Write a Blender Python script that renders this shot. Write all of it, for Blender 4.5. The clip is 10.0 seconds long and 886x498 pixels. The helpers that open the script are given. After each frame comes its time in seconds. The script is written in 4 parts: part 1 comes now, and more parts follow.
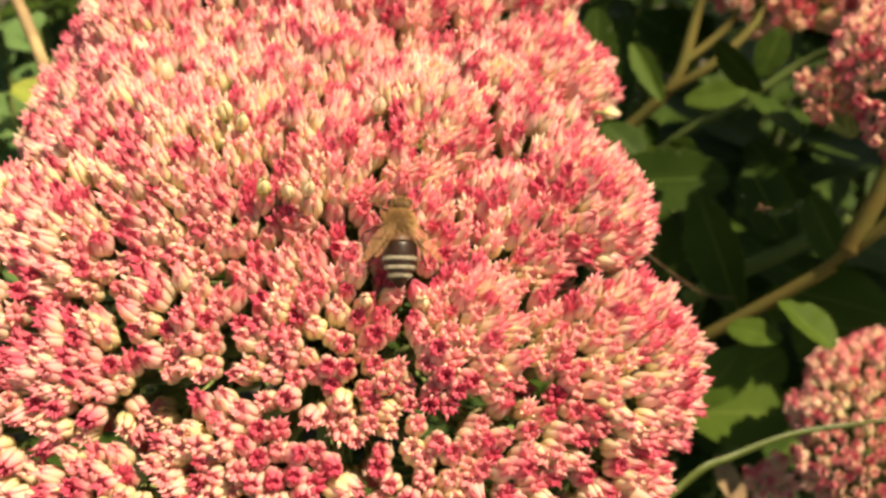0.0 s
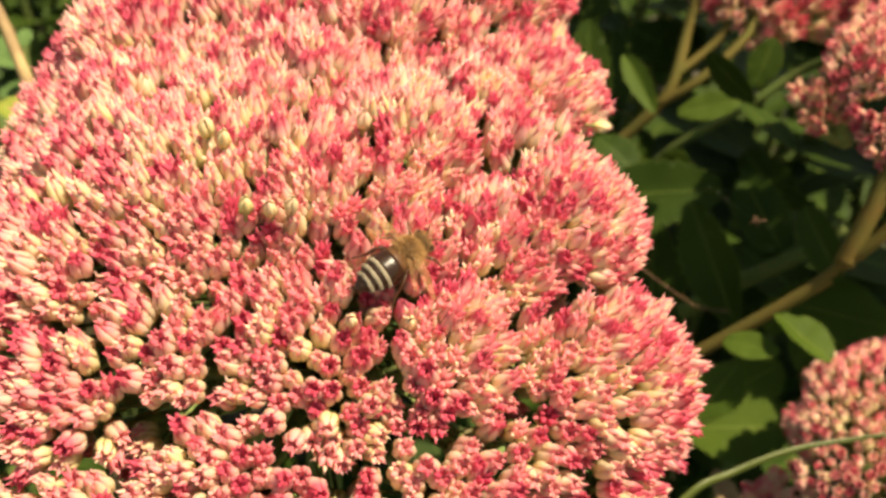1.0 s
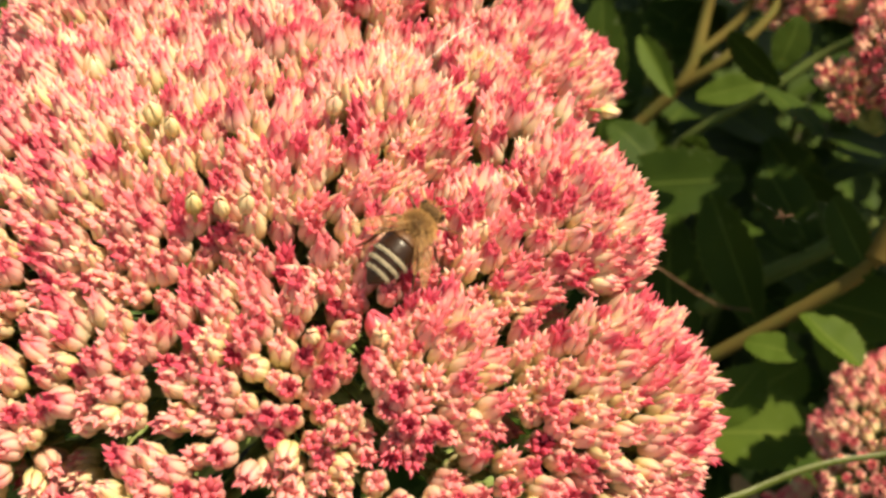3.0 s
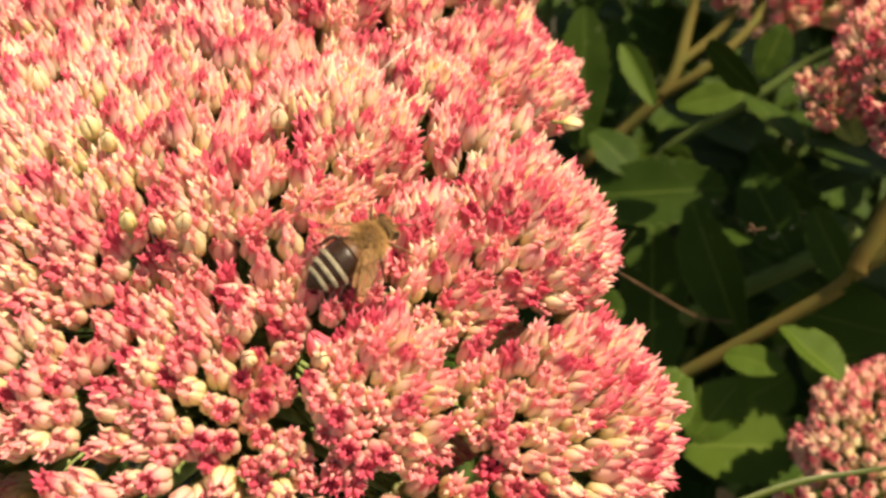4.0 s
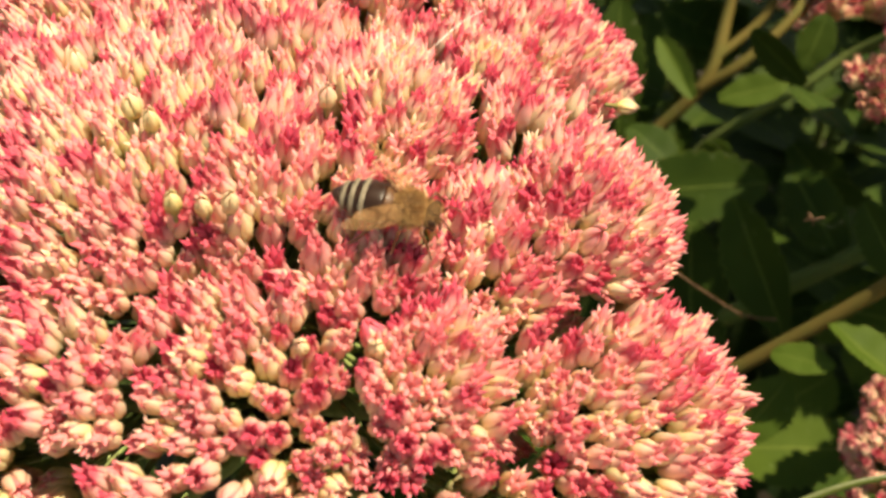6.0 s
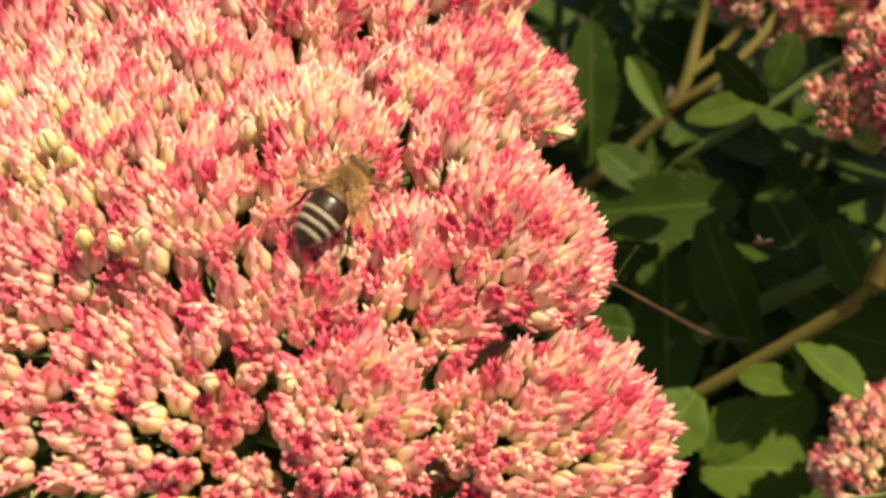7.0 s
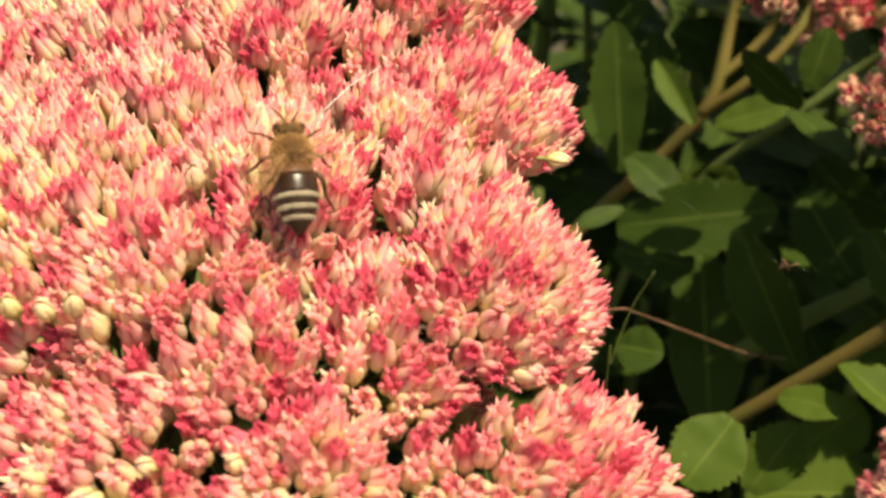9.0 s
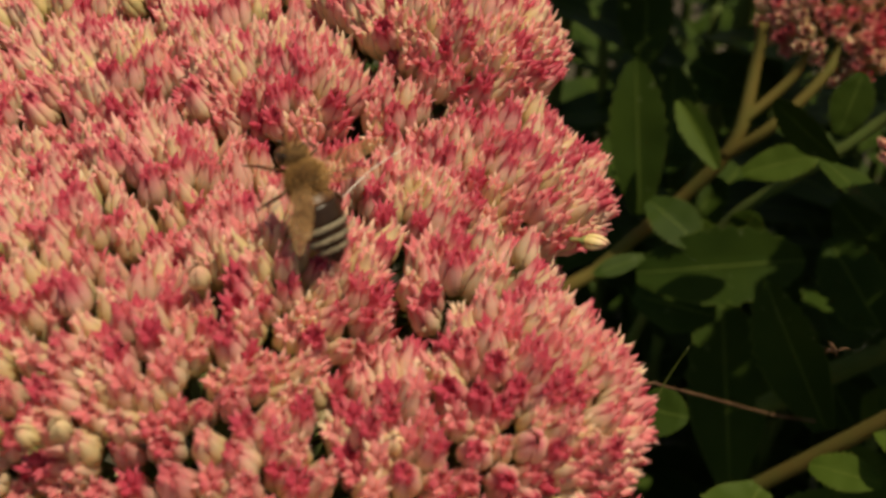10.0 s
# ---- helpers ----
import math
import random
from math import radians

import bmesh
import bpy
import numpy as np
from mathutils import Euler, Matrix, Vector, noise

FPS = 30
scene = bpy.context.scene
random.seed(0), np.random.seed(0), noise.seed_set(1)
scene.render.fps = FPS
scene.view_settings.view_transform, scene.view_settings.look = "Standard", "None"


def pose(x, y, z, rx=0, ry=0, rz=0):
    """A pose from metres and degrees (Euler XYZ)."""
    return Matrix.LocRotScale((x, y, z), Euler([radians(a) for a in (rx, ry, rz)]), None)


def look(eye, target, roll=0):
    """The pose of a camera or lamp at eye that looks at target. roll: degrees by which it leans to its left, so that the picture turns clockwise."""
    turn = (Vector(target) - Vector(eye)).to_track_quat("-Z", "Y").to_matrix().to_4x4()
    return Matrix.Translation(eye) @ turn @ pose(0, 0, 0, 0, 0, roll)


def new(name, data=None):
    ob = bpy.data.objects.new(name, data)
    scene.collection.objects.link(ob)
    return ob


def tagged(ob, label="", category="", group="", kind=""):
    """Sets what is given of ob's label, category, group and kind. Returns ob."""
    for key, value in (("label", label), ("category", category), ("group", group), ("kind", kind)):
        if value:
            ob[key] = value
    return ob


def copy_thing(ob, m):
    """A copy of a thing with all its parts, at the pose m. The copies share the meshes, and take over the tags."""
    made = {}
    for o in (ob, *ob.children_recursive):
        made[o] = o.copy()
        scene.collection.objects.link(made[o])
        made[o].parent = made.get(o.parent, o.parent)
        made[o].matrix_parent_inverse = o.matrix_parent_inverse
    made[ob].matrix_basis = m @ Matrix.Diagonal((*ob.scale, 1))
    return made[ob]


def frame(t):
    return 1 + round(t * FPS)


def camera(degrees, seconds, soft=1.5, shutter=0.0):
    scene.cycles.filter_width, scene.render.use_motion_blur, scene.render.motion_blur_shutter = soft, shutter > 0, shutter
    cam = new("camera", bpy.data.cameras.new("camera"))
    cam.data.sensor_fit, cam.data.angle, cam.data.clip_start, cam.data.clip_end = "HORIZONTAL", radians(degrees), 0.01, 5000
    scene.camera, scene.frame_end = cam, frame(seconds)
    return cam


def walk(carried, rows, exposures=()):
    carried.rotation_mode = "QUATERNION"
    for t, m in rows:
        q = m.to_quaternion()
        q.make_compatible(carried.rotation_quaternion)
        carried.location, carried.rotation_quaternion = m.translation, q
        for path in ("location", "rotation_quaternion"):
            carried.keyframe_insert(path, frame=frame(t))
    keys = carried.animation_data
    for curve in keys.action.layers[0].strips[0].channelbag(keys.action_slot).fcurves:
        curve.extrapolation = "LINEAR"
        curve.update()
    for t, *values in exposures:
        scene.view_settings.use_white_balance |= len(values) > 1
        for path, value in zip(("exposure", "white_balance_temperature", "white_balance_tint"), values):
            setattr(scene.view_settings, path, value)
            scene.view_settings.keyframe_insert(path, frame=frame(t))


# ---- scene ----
cam = camera(48.07, 10.0, soft=2.8, shutter=0.4)
cam.data.dof.use_dof = True
cam.data.dof.focus_distance = 0.135
cam.data.dof.aperture_fstop = 29.0
EXPO = 1.03
PATH = [
    (0, (0.01224, 0.00653, 0.63498), (0.01397, 0.38431, 0.30745), 4.67),
    (0.5, (0.01196, 0.00773, 0.63580), (0.01484, 0.38984, 0.31335), 4.68),
    (1, (0.01349, 0.00981, 0.63324), (0.01662, 0.39190, 0.31076), 4.27),
    (1.5, (0.01305, 0.00960, 0.63233), (0.01498, 0.39008, 0.30795), 4.40),
    (2, (0.01665, 0.00995, 0.62951), (0.01720, 0.39238, 0.30741), 3.91),
    (3.3, (0.02015, 0.02814, 0.62125), (0.01322, 0.40452, 0.29217), 3.33),
    (3.5, (0.02204, 0.02754, 0.62042), (0.01551, 0.40609, 0.29384), 3.30),
    (4, (0.02549, 0.03026, 0.62196), (0.01863, 0.40926, 0.29590), 3.30),
    (4.5, (0.02513, 0.03052, 0.62153), (0.01521, 0.41362, 0.30038), 2.67),
    (5, (0.02482, 0.03061, 0.61814), (0.01234, 0.41541, 0.29911), 2.26),
    (5.2, (0.02408, 0.02992, 0.61569), (0.00898, 0.41234, 0.29394), 2.04),
    (6.3, (0.02045, 0.03370, 0.61551), (0.00368, 0.41419, 0.29156), 2.13),
    (6.5, (0.02391, 0.03316, 0.61633), (0.00693, 0.41436, 0.29323), 2.08),
    (7, (0.03123, 0.03525, 0.61667), (0.01152, 0.42112, 0.29931), 1.24),
    (7.5, (0.03151, 0.04293, 0.61885), (0.00424, 0.43131, 0.30514), 0.39),
    (8, (0.03528, 0.04666, 0.61916), (0.00306, 0.43458, 0.30535), -0.59),
    (8.5, (0.04006, 0.04724, 0.61409), (0.00788, 0.43293, 0.29754), -1.30),
    (9, (0.04027, 0.04912, 0.61342), (-0.00692, 0.43302, 0.29657), -3.18),
    (9.5, (0.03294, 0.05431, 0.61535), (-0.01468, 0.44075, 0.30167), -2.62),
    (10, (0.03568, 0.06438, 0.61421), (-0.01230, 0.45137, 0.30127), -2.44),
]
EXPOSURES = [(0.0, EXPO), (8.8, EXPO), (9.2, EXPO - 0.14), (9.5, EXPO - 0.56), (9.8, EXPO - 0.95), (10.0, EXPO - 1.16)]
walk(cam, [(t, look(eye, target, roll)) for t, eye, target, roll in PATH], EXPOSURES)

# ---- light: afternoon sun over the border, clear sky ----
SUN_TO = Vector((0.35, -0.04, 0.92)).normalized()
world = bpy.data.worlds.new("sky")
scene.world = world
world.use_nodes = True
wn = world.node_tree.nodes
sky = wn.new("ShaderNodeTexSky")
sky.sky_type = "NISHITA"
sky.sun_disc = False
sky.sun_elevation = math.asin(SUN_TO.z)
sky.sun_rotation = math.atan2(SUN_TO.x, SUN_TO.y)
warm = wn.new("ShaderNodeMix")
warm.data_type, warm.blend_type = "RGBA", "MULTIPLY"
warm.inputs[0].default_value = 1.0
warm.inputs[7].default_value = (1.0, 0.86, 0.56, 1.0)
world.node_tree.links.new(sky.outputs[0], warm.inputs[6])
world.node_tree.links.new(warm.outputs[2], wn["Background"].inputs[0])
wn["Background"].inputs[1].default_value = 0.105
sun = new("sun", bpy.data.lights.new("sun", "SUN"))
sun.data.energy = 5.0
sun.data.angle = radians(0.6)
sun.data.color = (1.0, 0.86, 0.60)
sun.matrix_world = look(SUN_TO * 5.0, (0, 0, 0))


# ---- materials ----
class Mat:
    """A small builder of node materials."""

    def __init__(self, name, rough=0.5, metal=0.0):
        self.m = bpy.data.materials.new(name)
        self.m.use_nodes = True
        self.t = self.m.node_tree
        self.b = self.t.nodes["Principled BSDF"]
        self.b.inputs["Roughness"].default_value = rough
        self.b.inputs["Metallic"].default_value = metal

    def node(self, kind, **values):
        n = self.t.nodes.new("ShaderNode" + kind)
        for k, v in values.items():
            if k == "op":
                n.operation = v
            elif k == "blend":
                n.data_type, n.blend_type = "RGBA", v
            else:
                n.inputs[k].default_value = v
        return n

    def link(self, a, b):
        self.t.links.new(a, b)

    def math(self, op, a, b=0.0, clamp=False):
        n = self.node("Math", op=op)
        n.use_clamp = clamp
        for i, v in enumerate((a, b)):
            if isinstance(v, (int, float)):
                n.inputs[i].default_value = v
            else:
                self.link(v, n.inputs[i])
        return n.outputs[0]

    def ramp(self, fac, stops):
        n = self.node("ValToRGB")
        e = n.color_ramp.elements
        while len(e) < len(stops):
            e.new(0.5)
        for el, (p, c) in zip(e, stops):
            el.position, el.color = p, (*c, 1)
        self.link(fac, n.inputs[0])
        return n.outputs[0]

    def noise(self, scale, detail=3.0, coord="Object"):
        tc = self.node("TexCoord")
        n = self.node("TexNoise", Scale=scale, Detail=detail)
        self.link(tc.outputs[coord], n.inputs["Vector"])
        return n.outputs["Fac"]

    def mix(self, fac, a, b, blend="MIX"):
        n = self.node("Mix", blend=blend)
        for i, v in ((0, fac), (6, a), (7, b)):
            if isinstance(v, (int, float)):
                n.inputs[i].default_value = v
            elif isinstance(v, tuple):
                n.inputs[i].default_value = (*v, 1)
            else:
                self.link(v, n.inputs[i])
        return n.outputs[2]

    def colour(self, c):
        if isinstance(c, tuple):
            self.b.inputs["Base Color"].default_value = (*c, 1)
        else:
            self.link(c, self.b.inputs["Base Color"])
        return c

    def bump(self, height, strength, distance):
        n = self.node("Bump", Strength=strength, Distance=distance)
        self.link(height, n.inputs["Height"])
        self.link(n.outputs[0], self.b.inputs["Normal"])

    def thin(self, c, share):
        """Lets a share of the light through, as thin plant tissue does."""
        tr = self.node("BsdfTranslucent")
        if isinstance(c, tuple):
            tr.inputs[0].default_value = (*c, 1)
        else:
            self.link(c, tr.inputs[0])
        mx = self.node("MixShader", Fac=share)
        self.link(self.b.outputs[0], mx.inputs[1])
        self.link(tr.outputs[0], mx.inputs[2])
        self.link(mx.outputs[0], self.t.nodes["Material Output"].inputs[0])


def uv_parts(M):
    uv = M.node("UVMap")
    s = M.node("SeparateXYZ")
    M.link(uv.outputs[0], s.inputs[0])
    return s.outputs[0], s.outputs[1]


def petal_material(name, base, cream, blush, pink, tip, share, stops=(0.14, 0.52, 0.80, 1.0)):
    M = Mat(name, 0.42)
    u, v = uv_parts(M)
    info = M.node("ObjectInfo")
    rnd = M.math("FRACT", M.math("ADD", u, info.outputs["Random"]))
    white = M.node("TexWhiteNoise")
    white.noise_dimensions = "1D"
    M.link(M.math("MULTIPLY", rnd, 913.7), white.inputs["W"])
    r2 = white.outputs["Value"]
    shift = M.math("MULTIPLY", M.math("SUBTRACT", rnd, 0.54), 0.70)
    streak = M.math("MULTIPLY", M.math("SUBTRACT", M.noise(900.0, 2.0), 0.5), 0.22)
    geo = M.node("NewGeometry")
    patch = M.node("TexNoise", Scale=75.0, Detail=2.0)
    M.link(geo.outputs["Position"], patch.inputs["Vector"])
    drift = M.math("MULTIPLY", M.math("SUBTRACT", patch.outputs["Fac"], 0.5), 0.65)
    pos = M.math("ADD", M.math("ADD", M.math("ADD", v, shift), streak), drift, clamp=True)
    c = M.ramp(pos, [(0.0, base), (stops[0], cream), (stops[1], blush), (stops[2], pink), (stops[3], tip)])
    warm = M.mix(M.math("GREATER_THAN", r2, 0.86), c, M.mix(0.6, c, pink))
    dull = M.mix(M.math("MULTIPLY", M.noise(350.0, 3.0), 0.16), warm, M.mix(0.5, warm, (0.62, 0.40, 0.20)))
    gold = M.node("TexNoise", Scale=110.0, Detail=1.0)
    shifted = M.node("VectorMath", op="ADD")
    shifted.inputs[1].default_value = (3.1, 7.7, 1.9)
    M.link(geo.outputs["Position"], shifted.inputs[0])
    M.link(shifted.outputs[0], gold.inputs["Vector"])
    ripe = M.ramp(gold.outputs["Fac"], [(0.56, (0, 0, 0)), (0.68, (1, 1, 1))])
    low = M.math("SUBTRACT", 1.0, M.math("MULTIPLY", v, 1.1), clamp=True)
    dull = M.mix(M.math("MULTIPLY", M.math("MULTIPLY", ripe, low), 0.45), dull, cream if name == "carpel" else (0.90, 0.76, 0.27))
    M.colour(dull)
    M.b.inputs["Specular IOR Level"].default_value = 0.35
    M.bump(M.noise(2600.0, 3.0), 0.25, 0.0002)
    M.thin(dull, share)
    return M.m


PETAL = petal_material("petal", (0.74, 0.66, 0.32), (0.94, 0.82, 0.46), (0.95, 0.76, 0.57), (0.93, 0.52, 0.49), (0.78, 0.17, 0.25), 0.45)
PETAL_FAR = petal_material("petal_young", (0.72, 0.66, 0.30), (0.93, 0.82, 0.48), (0.94, 0.74, 0.54), (0.92, 0.54, 0.47), (0.78, 0.20, 0.25), 0.50, (0.12, 0.56, 0.84, 1.0))
PETAL_DULL = petal_material("petal_withered", (0.52, 0.42, 0.20), (0.66, 0.52, 0.28), (0.70, 0.50, 0.30), (0.68, 0.42, 0.26), (0.60, 0.26, 0.18), 0.3)
PALE_BUD = petal_material("pale_bud", (0.46, 0.43, 0.12), (0.76, 0.64, 0.24), (0.84, 0.68, 0.34), (0.86, 0.66, 0.40), (0.80, 0.46, 0.34), 0.24)


def plain(name, c1, c2, scale, rough=0.5, share=0.0, bump=0.2, dist=0.0003, spec=0.4):
    M = Mat(name, rough)
    c = M.mix(M.ramp(M.noise(scale, 4.0), [(0.35, (0, 0, 0)), (0.68, (1, 1, 1))]), c1, c2)
    c = M.mix(M.math("MULTIPLY", M.noise(scale * 7, 3.0), 0.35), c, M.mix(0.5, c, c1))
    M.colour(c)
    M.b.inputs["Specular IOR Level"].default_value = spec
    if bump:
        M.bump(M.noise(scale * 5, 4.0), bump, dist)
    if share:
        M.thin(c, share)
    return M.m


CARPEL = petal_material("carpel", (0.92, 0.60, 0.46), (0.93, 0.54, 0.46), (0.93, 0.44, 0.43), (0.88, 0.30, 0.34), (0.66, 0.08, 0.16), 0.42)
CARPEL_FAR = petal_material("carpel_young", (0.90, 0.60, 0.44), (0.92, 0.56, 0.46), (0.92, 0.45, 0.42), (0.86, 0.30, 0.33), (0.66, 0.10, 0.16), 0.42)
SEPAL = plain("sepal", (0.24, 0.30, 0.09), (0.38, 0.38, 0.14), 500.0, 0.45, 0.15)
PEDICEL = plain("pedicel", (0.16, 0.22, 0.06), (0.30, 0.32, 0.11), 300.0, 0.5, 0.1)
STEM = plain("stem", (0.098, 0.088, 0.020), (0.125, 0.078, 0.020), 90.0, 0.7, spec=0.12)
STEM_GREEN = plain("stem_green", (0.062, 0.088, 0.020), (0.085, 0.098, 0.026), 80.0, 0.7, spec=0.12)
DRY = plain("dry_stalk", (0.36, 0.25, 0.11), (0.14, 0.075, 0.035), 110.0, 0.7)
TWIG = plain("twig", (0.09, 0.040, 0.020), (0.20, 0.11, 0.055), 160.0, 0.7)
DEAD = plain("dead_leaf", (0.32, 0.22, 0.11), (0.20, 0.12, 0.06), 60.0, 0.75, 0.2)
GRASS = plain("grass", (0.080, 0.098, 0.014), (0.105, 0.118, 0.022), 120.0, 0.4, 0.25)


def leaf_material(name, dark, light, rib, share, rough=0.6):
    M = Mat(name, rough)
    u, v = uv_parts(M)
    info = M.node("ObjectInfo")
    big = M.ramp(M.noise(45.0, 4.0), [(0.35, (0, 0, 0)), (0.7, (1, 1, 1))])
    c = M.mix(big, dark, light)
    c = M.mix(M.math("MULTIPLY", info.outputs["Random"], 0.45), c, M.mix(0.5, c, light))
    c = M.mix(M.math("MULTIPLY", M.noise(420.0, 3.0), 0.3), c, dark)
    mid = M.math("ABSOLUTE", M.math("SUBTRACT", u, 0.5))
    line = M.math("LESS_THAN", M.math("ADD", mid, M.math("MULTIPLY", M.noise(120.0), 0.02)), 0.026)
    c = M.mix(M.math("MULTIPLY", line, 0.55), c, rib)
    rim = M.math("GREATER_THAN", mid, 0.488)
    c = M.mix(M.math("MULTIPLY", rim, 0.6), c, rib)
    spots = M.ramp(M.noise(230.0, 2.0), [(0.70, (0, 0, 0)), (0.76, (1, 1, 1))])
    c = M.mix(M.math("MULTIPLY", spots, 0.25), c, (0.25, 0.27, 0.14))
    M.colour(c)
    M.b.inputs["Specular IOR Level"].default_value = 0.10
    M.bump(M.noise(700.0, 4.0), 0.2, 0.0004)
    M.thin(c, share)
    return M.m


LEAF = leaf_material("leaf", (0.023, 0.043, 0.005), (0.038, 0.062, 0.007), (0.12, 0.155, 0.030), 0.26)
# lit copy of the same leaf: sunlight is put into the lighter colour
LEAF_SUNLIT = leaf_material("leaf_sunlit", (0.046, 0.076, 0.008), (0.072, 0.106, 0.012), (0.14, 0.17, 0.030), 0.28)
LEAF_HERB = leaf_material("leaf_herb", (0.09, 0.15, 0.045), (0.13, 0.20, 0.06), (0.20, 0.26, 0.10), 0.25)
LEAF_YELLOW = leaf_material("leaf_yellow", (0.20, 0.24, 0.035), (0.27, 0.28, 0.045), (0.45, 0.42, 0.12), 0.25)


# ---- mesh building ----
def mesh_of(name, verts, faces, mats, uv=None, index=None, smooth=True):
    me = bpy.data.meshes.new(name)
    me.from_pydata([tuple(v) for v in verts], [], [tuple(f) for f in faces])
    for m in mats:
        me.materials.append(m)
    if index is not None:
        me.polygons.foreach_set("material_index", np.asarray(index, dtype=np.int32))
    if uv is not None:
        layer = me.uv_layers.new(name="UVMap")
        loops = np.empty(len(me.loops), dtype=np.int32)
        me.loops.foreach_get("vertex_index", loops)
        layer.data.foreach_set("uv", np.asarray(uv, dtype=np.float32)[loops].ravel())
    if smooth:
        me.polygons.foreach_set("use_smooth", np.ones(len(me.polygons), dtype=bool))
    me.update()
    return me


def thing(name, base, label, category, group="", kind=""):
    ob = new(name)
    ob.empty_display_size = 0.01
    ob.location = base
    return tagged(ob, label, category, group, kind)


def part(name, me, parent, label="", m=None):
    ob = new(name, me)
    ob.parent = parent
    if m is not None:
        ob.matrix_basis = m
    if label:
        ob["label"] = label
    return ob


def frame_of(direction, hint=(0, 0, 1)):
    """Rotation whose z axis is the direction and whose x axis is square to the hint."""
    z = Vector(direction).normalized()
    h = Vector(hint)
    if abs(z.dot(h.normalized())) > 0.98:
        h = Vector((1, 0, 0))
    x = h.cross(z).normalized()
    y = z.cross(x)
    return Matrix((x, y, z)).transposed()


def spline(points, n):
    """Catmull-Rom through the points, n samples in all."""
    p = [np.array(q, dtype=float) for q in points]
    p = [2 * p[0] - p[1]] + p + [2 * p[-1] - p[-2]]
    out = []
    for s in np.linspace(0, len(p) - 3 - 1e-6, n):
        i = int(s)
        t = s - i
        a, b, c, d = p[i:i + 4]
        out.append(0.5 * (2 * b + (c - a) * t + (2 * a - 5 * b + 4 * c - d) * t * t + (3 * b - a - 3 * c + d) * t ** 3))
    return out


def tube_geo(points, r0, r1, sides=10, rings=24, knots=(), wobble=0.0):
    pts = spline(points, rings)
    verts, faces = [], []
    for i, p in enumerate(pts):
        d = pts[min(i + 1, rings - 1)] - pts[max(i - 1, 0)]
        f = frame_of(d, (0.3, 1, 0.1))
        s = i / (rings - 1)
        r = r0 + (r1 - r0) * s
        for k in knots:
            r *= 1 + 0.10 * math.exp(-((s - k) / 0.03) ** 2)
        for k in range(sides):
            a = 2 * math.pi * k / sides
            w = 1 + wobble * noise.noise((p[0] * 300, p[1] * 300 + k, p[2] * 300))
            verts.append(Vector(p) + f @ Vector((math.cos(a) * r * w, math.sin(a) * r * w, 0)))
    for i in range(rings - 1):
        for k in range(sides):
            a, b = i * sides + k, i * sides + (k + 1) % sides
            faces.append((a, b, b + sides, a + sides))
    faces.append(tuple(range(sides))[::-1])
    faces.append(tuple(range((rings - 1) * sides, rings * sides)))
    return verts, faces


def tube(name, points, r0, r1, mat, parent, label="", sides=10, rings=24, knots=(), wobble=0.05):
    o = Vector(parent.location) if parent.parent is None else Vector(parent.parent.location)
    v, f = tube_geo(points, r0, r1, sides, rings, knots, wobble)
    return part(name, mesh_of(name, [p - o for p in v], f, [mat]), parent, label)


def leaf(parent, base, tip, face, width, mat=None, fold=0.25, curl=0.0, teeth=7, name="leaf", label="", thick=0.0009, rag=0.0, coarse=False):
    """A fleshy toothed leaf from base to tip, its upper side turned to face."""
    mat = mat or LEAF
    base, tip, face = Vector(base), Vector(tip), Vector(face)
    ax = tip - base
    length = ax.length
    x = ax.normalized()
    y = face.cross(x).normalized()
    z = x.cross(y)
    rows, cols = (2 * teeth, 4) if coarse else (5 * teeth, 6)
    o = Vector(parent.location)
    verts, uv = [], []
    seed = base.x * 917 + tip.z * 531
    for side in (1, -1):
        for i in range(rows + 1):
            s = i / rows
            w = 0.5 * width * max(0.0, math.sin(math.pi * min(1.0, 0.06 + 0.90 * s ** 1.12))) ** 0.72
            if s > 0.35:
                f = (s - 0.35) * teeth * 1.5 % 1.0
                w *= 1 + 0.20 * ((f / 0.72 if f < 0.72 else (1 - f) / 0.28) - 0.5) * min(1.0, (s - 0.35) * 5)
            w *= 1 + 0.06 * noise.noise((seed, s * 4, 1.0)) + rag * noise.noise((seed, s * 14, 5.0))
            if i == rows:
                w = 0.0004
            for k in range(cols + 1):
                q = 2 * k / cols - 1
                h = fold * abs(q) ** 1.3 * w + curl * length * (s - 0.5) ** 2 + 0.03 * width * noise.noise((seed + q * 1.4, s * 3.2, 2.0))
                h += 0.035 * width * math.sin(s * 21 + abs(q) * 2) * abs(q) * (1 - s) * 0.4
                edge = (1 - abs(q) ** 6) * min(1.0, 8 * s + 0.3) * min(1.0, 6 * (1 - s) + 0.05)
                p = base + x * (s * length) + y * (q * w) + z * (h + side * thick * 0.5 * edge)
                verts.append(p - o)
                uv.append((0.5 + 0.5 * q, s))
    n = (rows + 1) * (cols + 1)
    faces = []
    for i in range(rows):
        for k in range(cols):
            a = i * (cols + 1) + k
            q = (a, a + cols + 1, a + cols + 2, a + 1)
            faces.append(q[::-1])
            faces.append(tuple(n + v for v in q))
    return part(name, mesh_of(name, verts, faces, [mat], uv), parent, label)


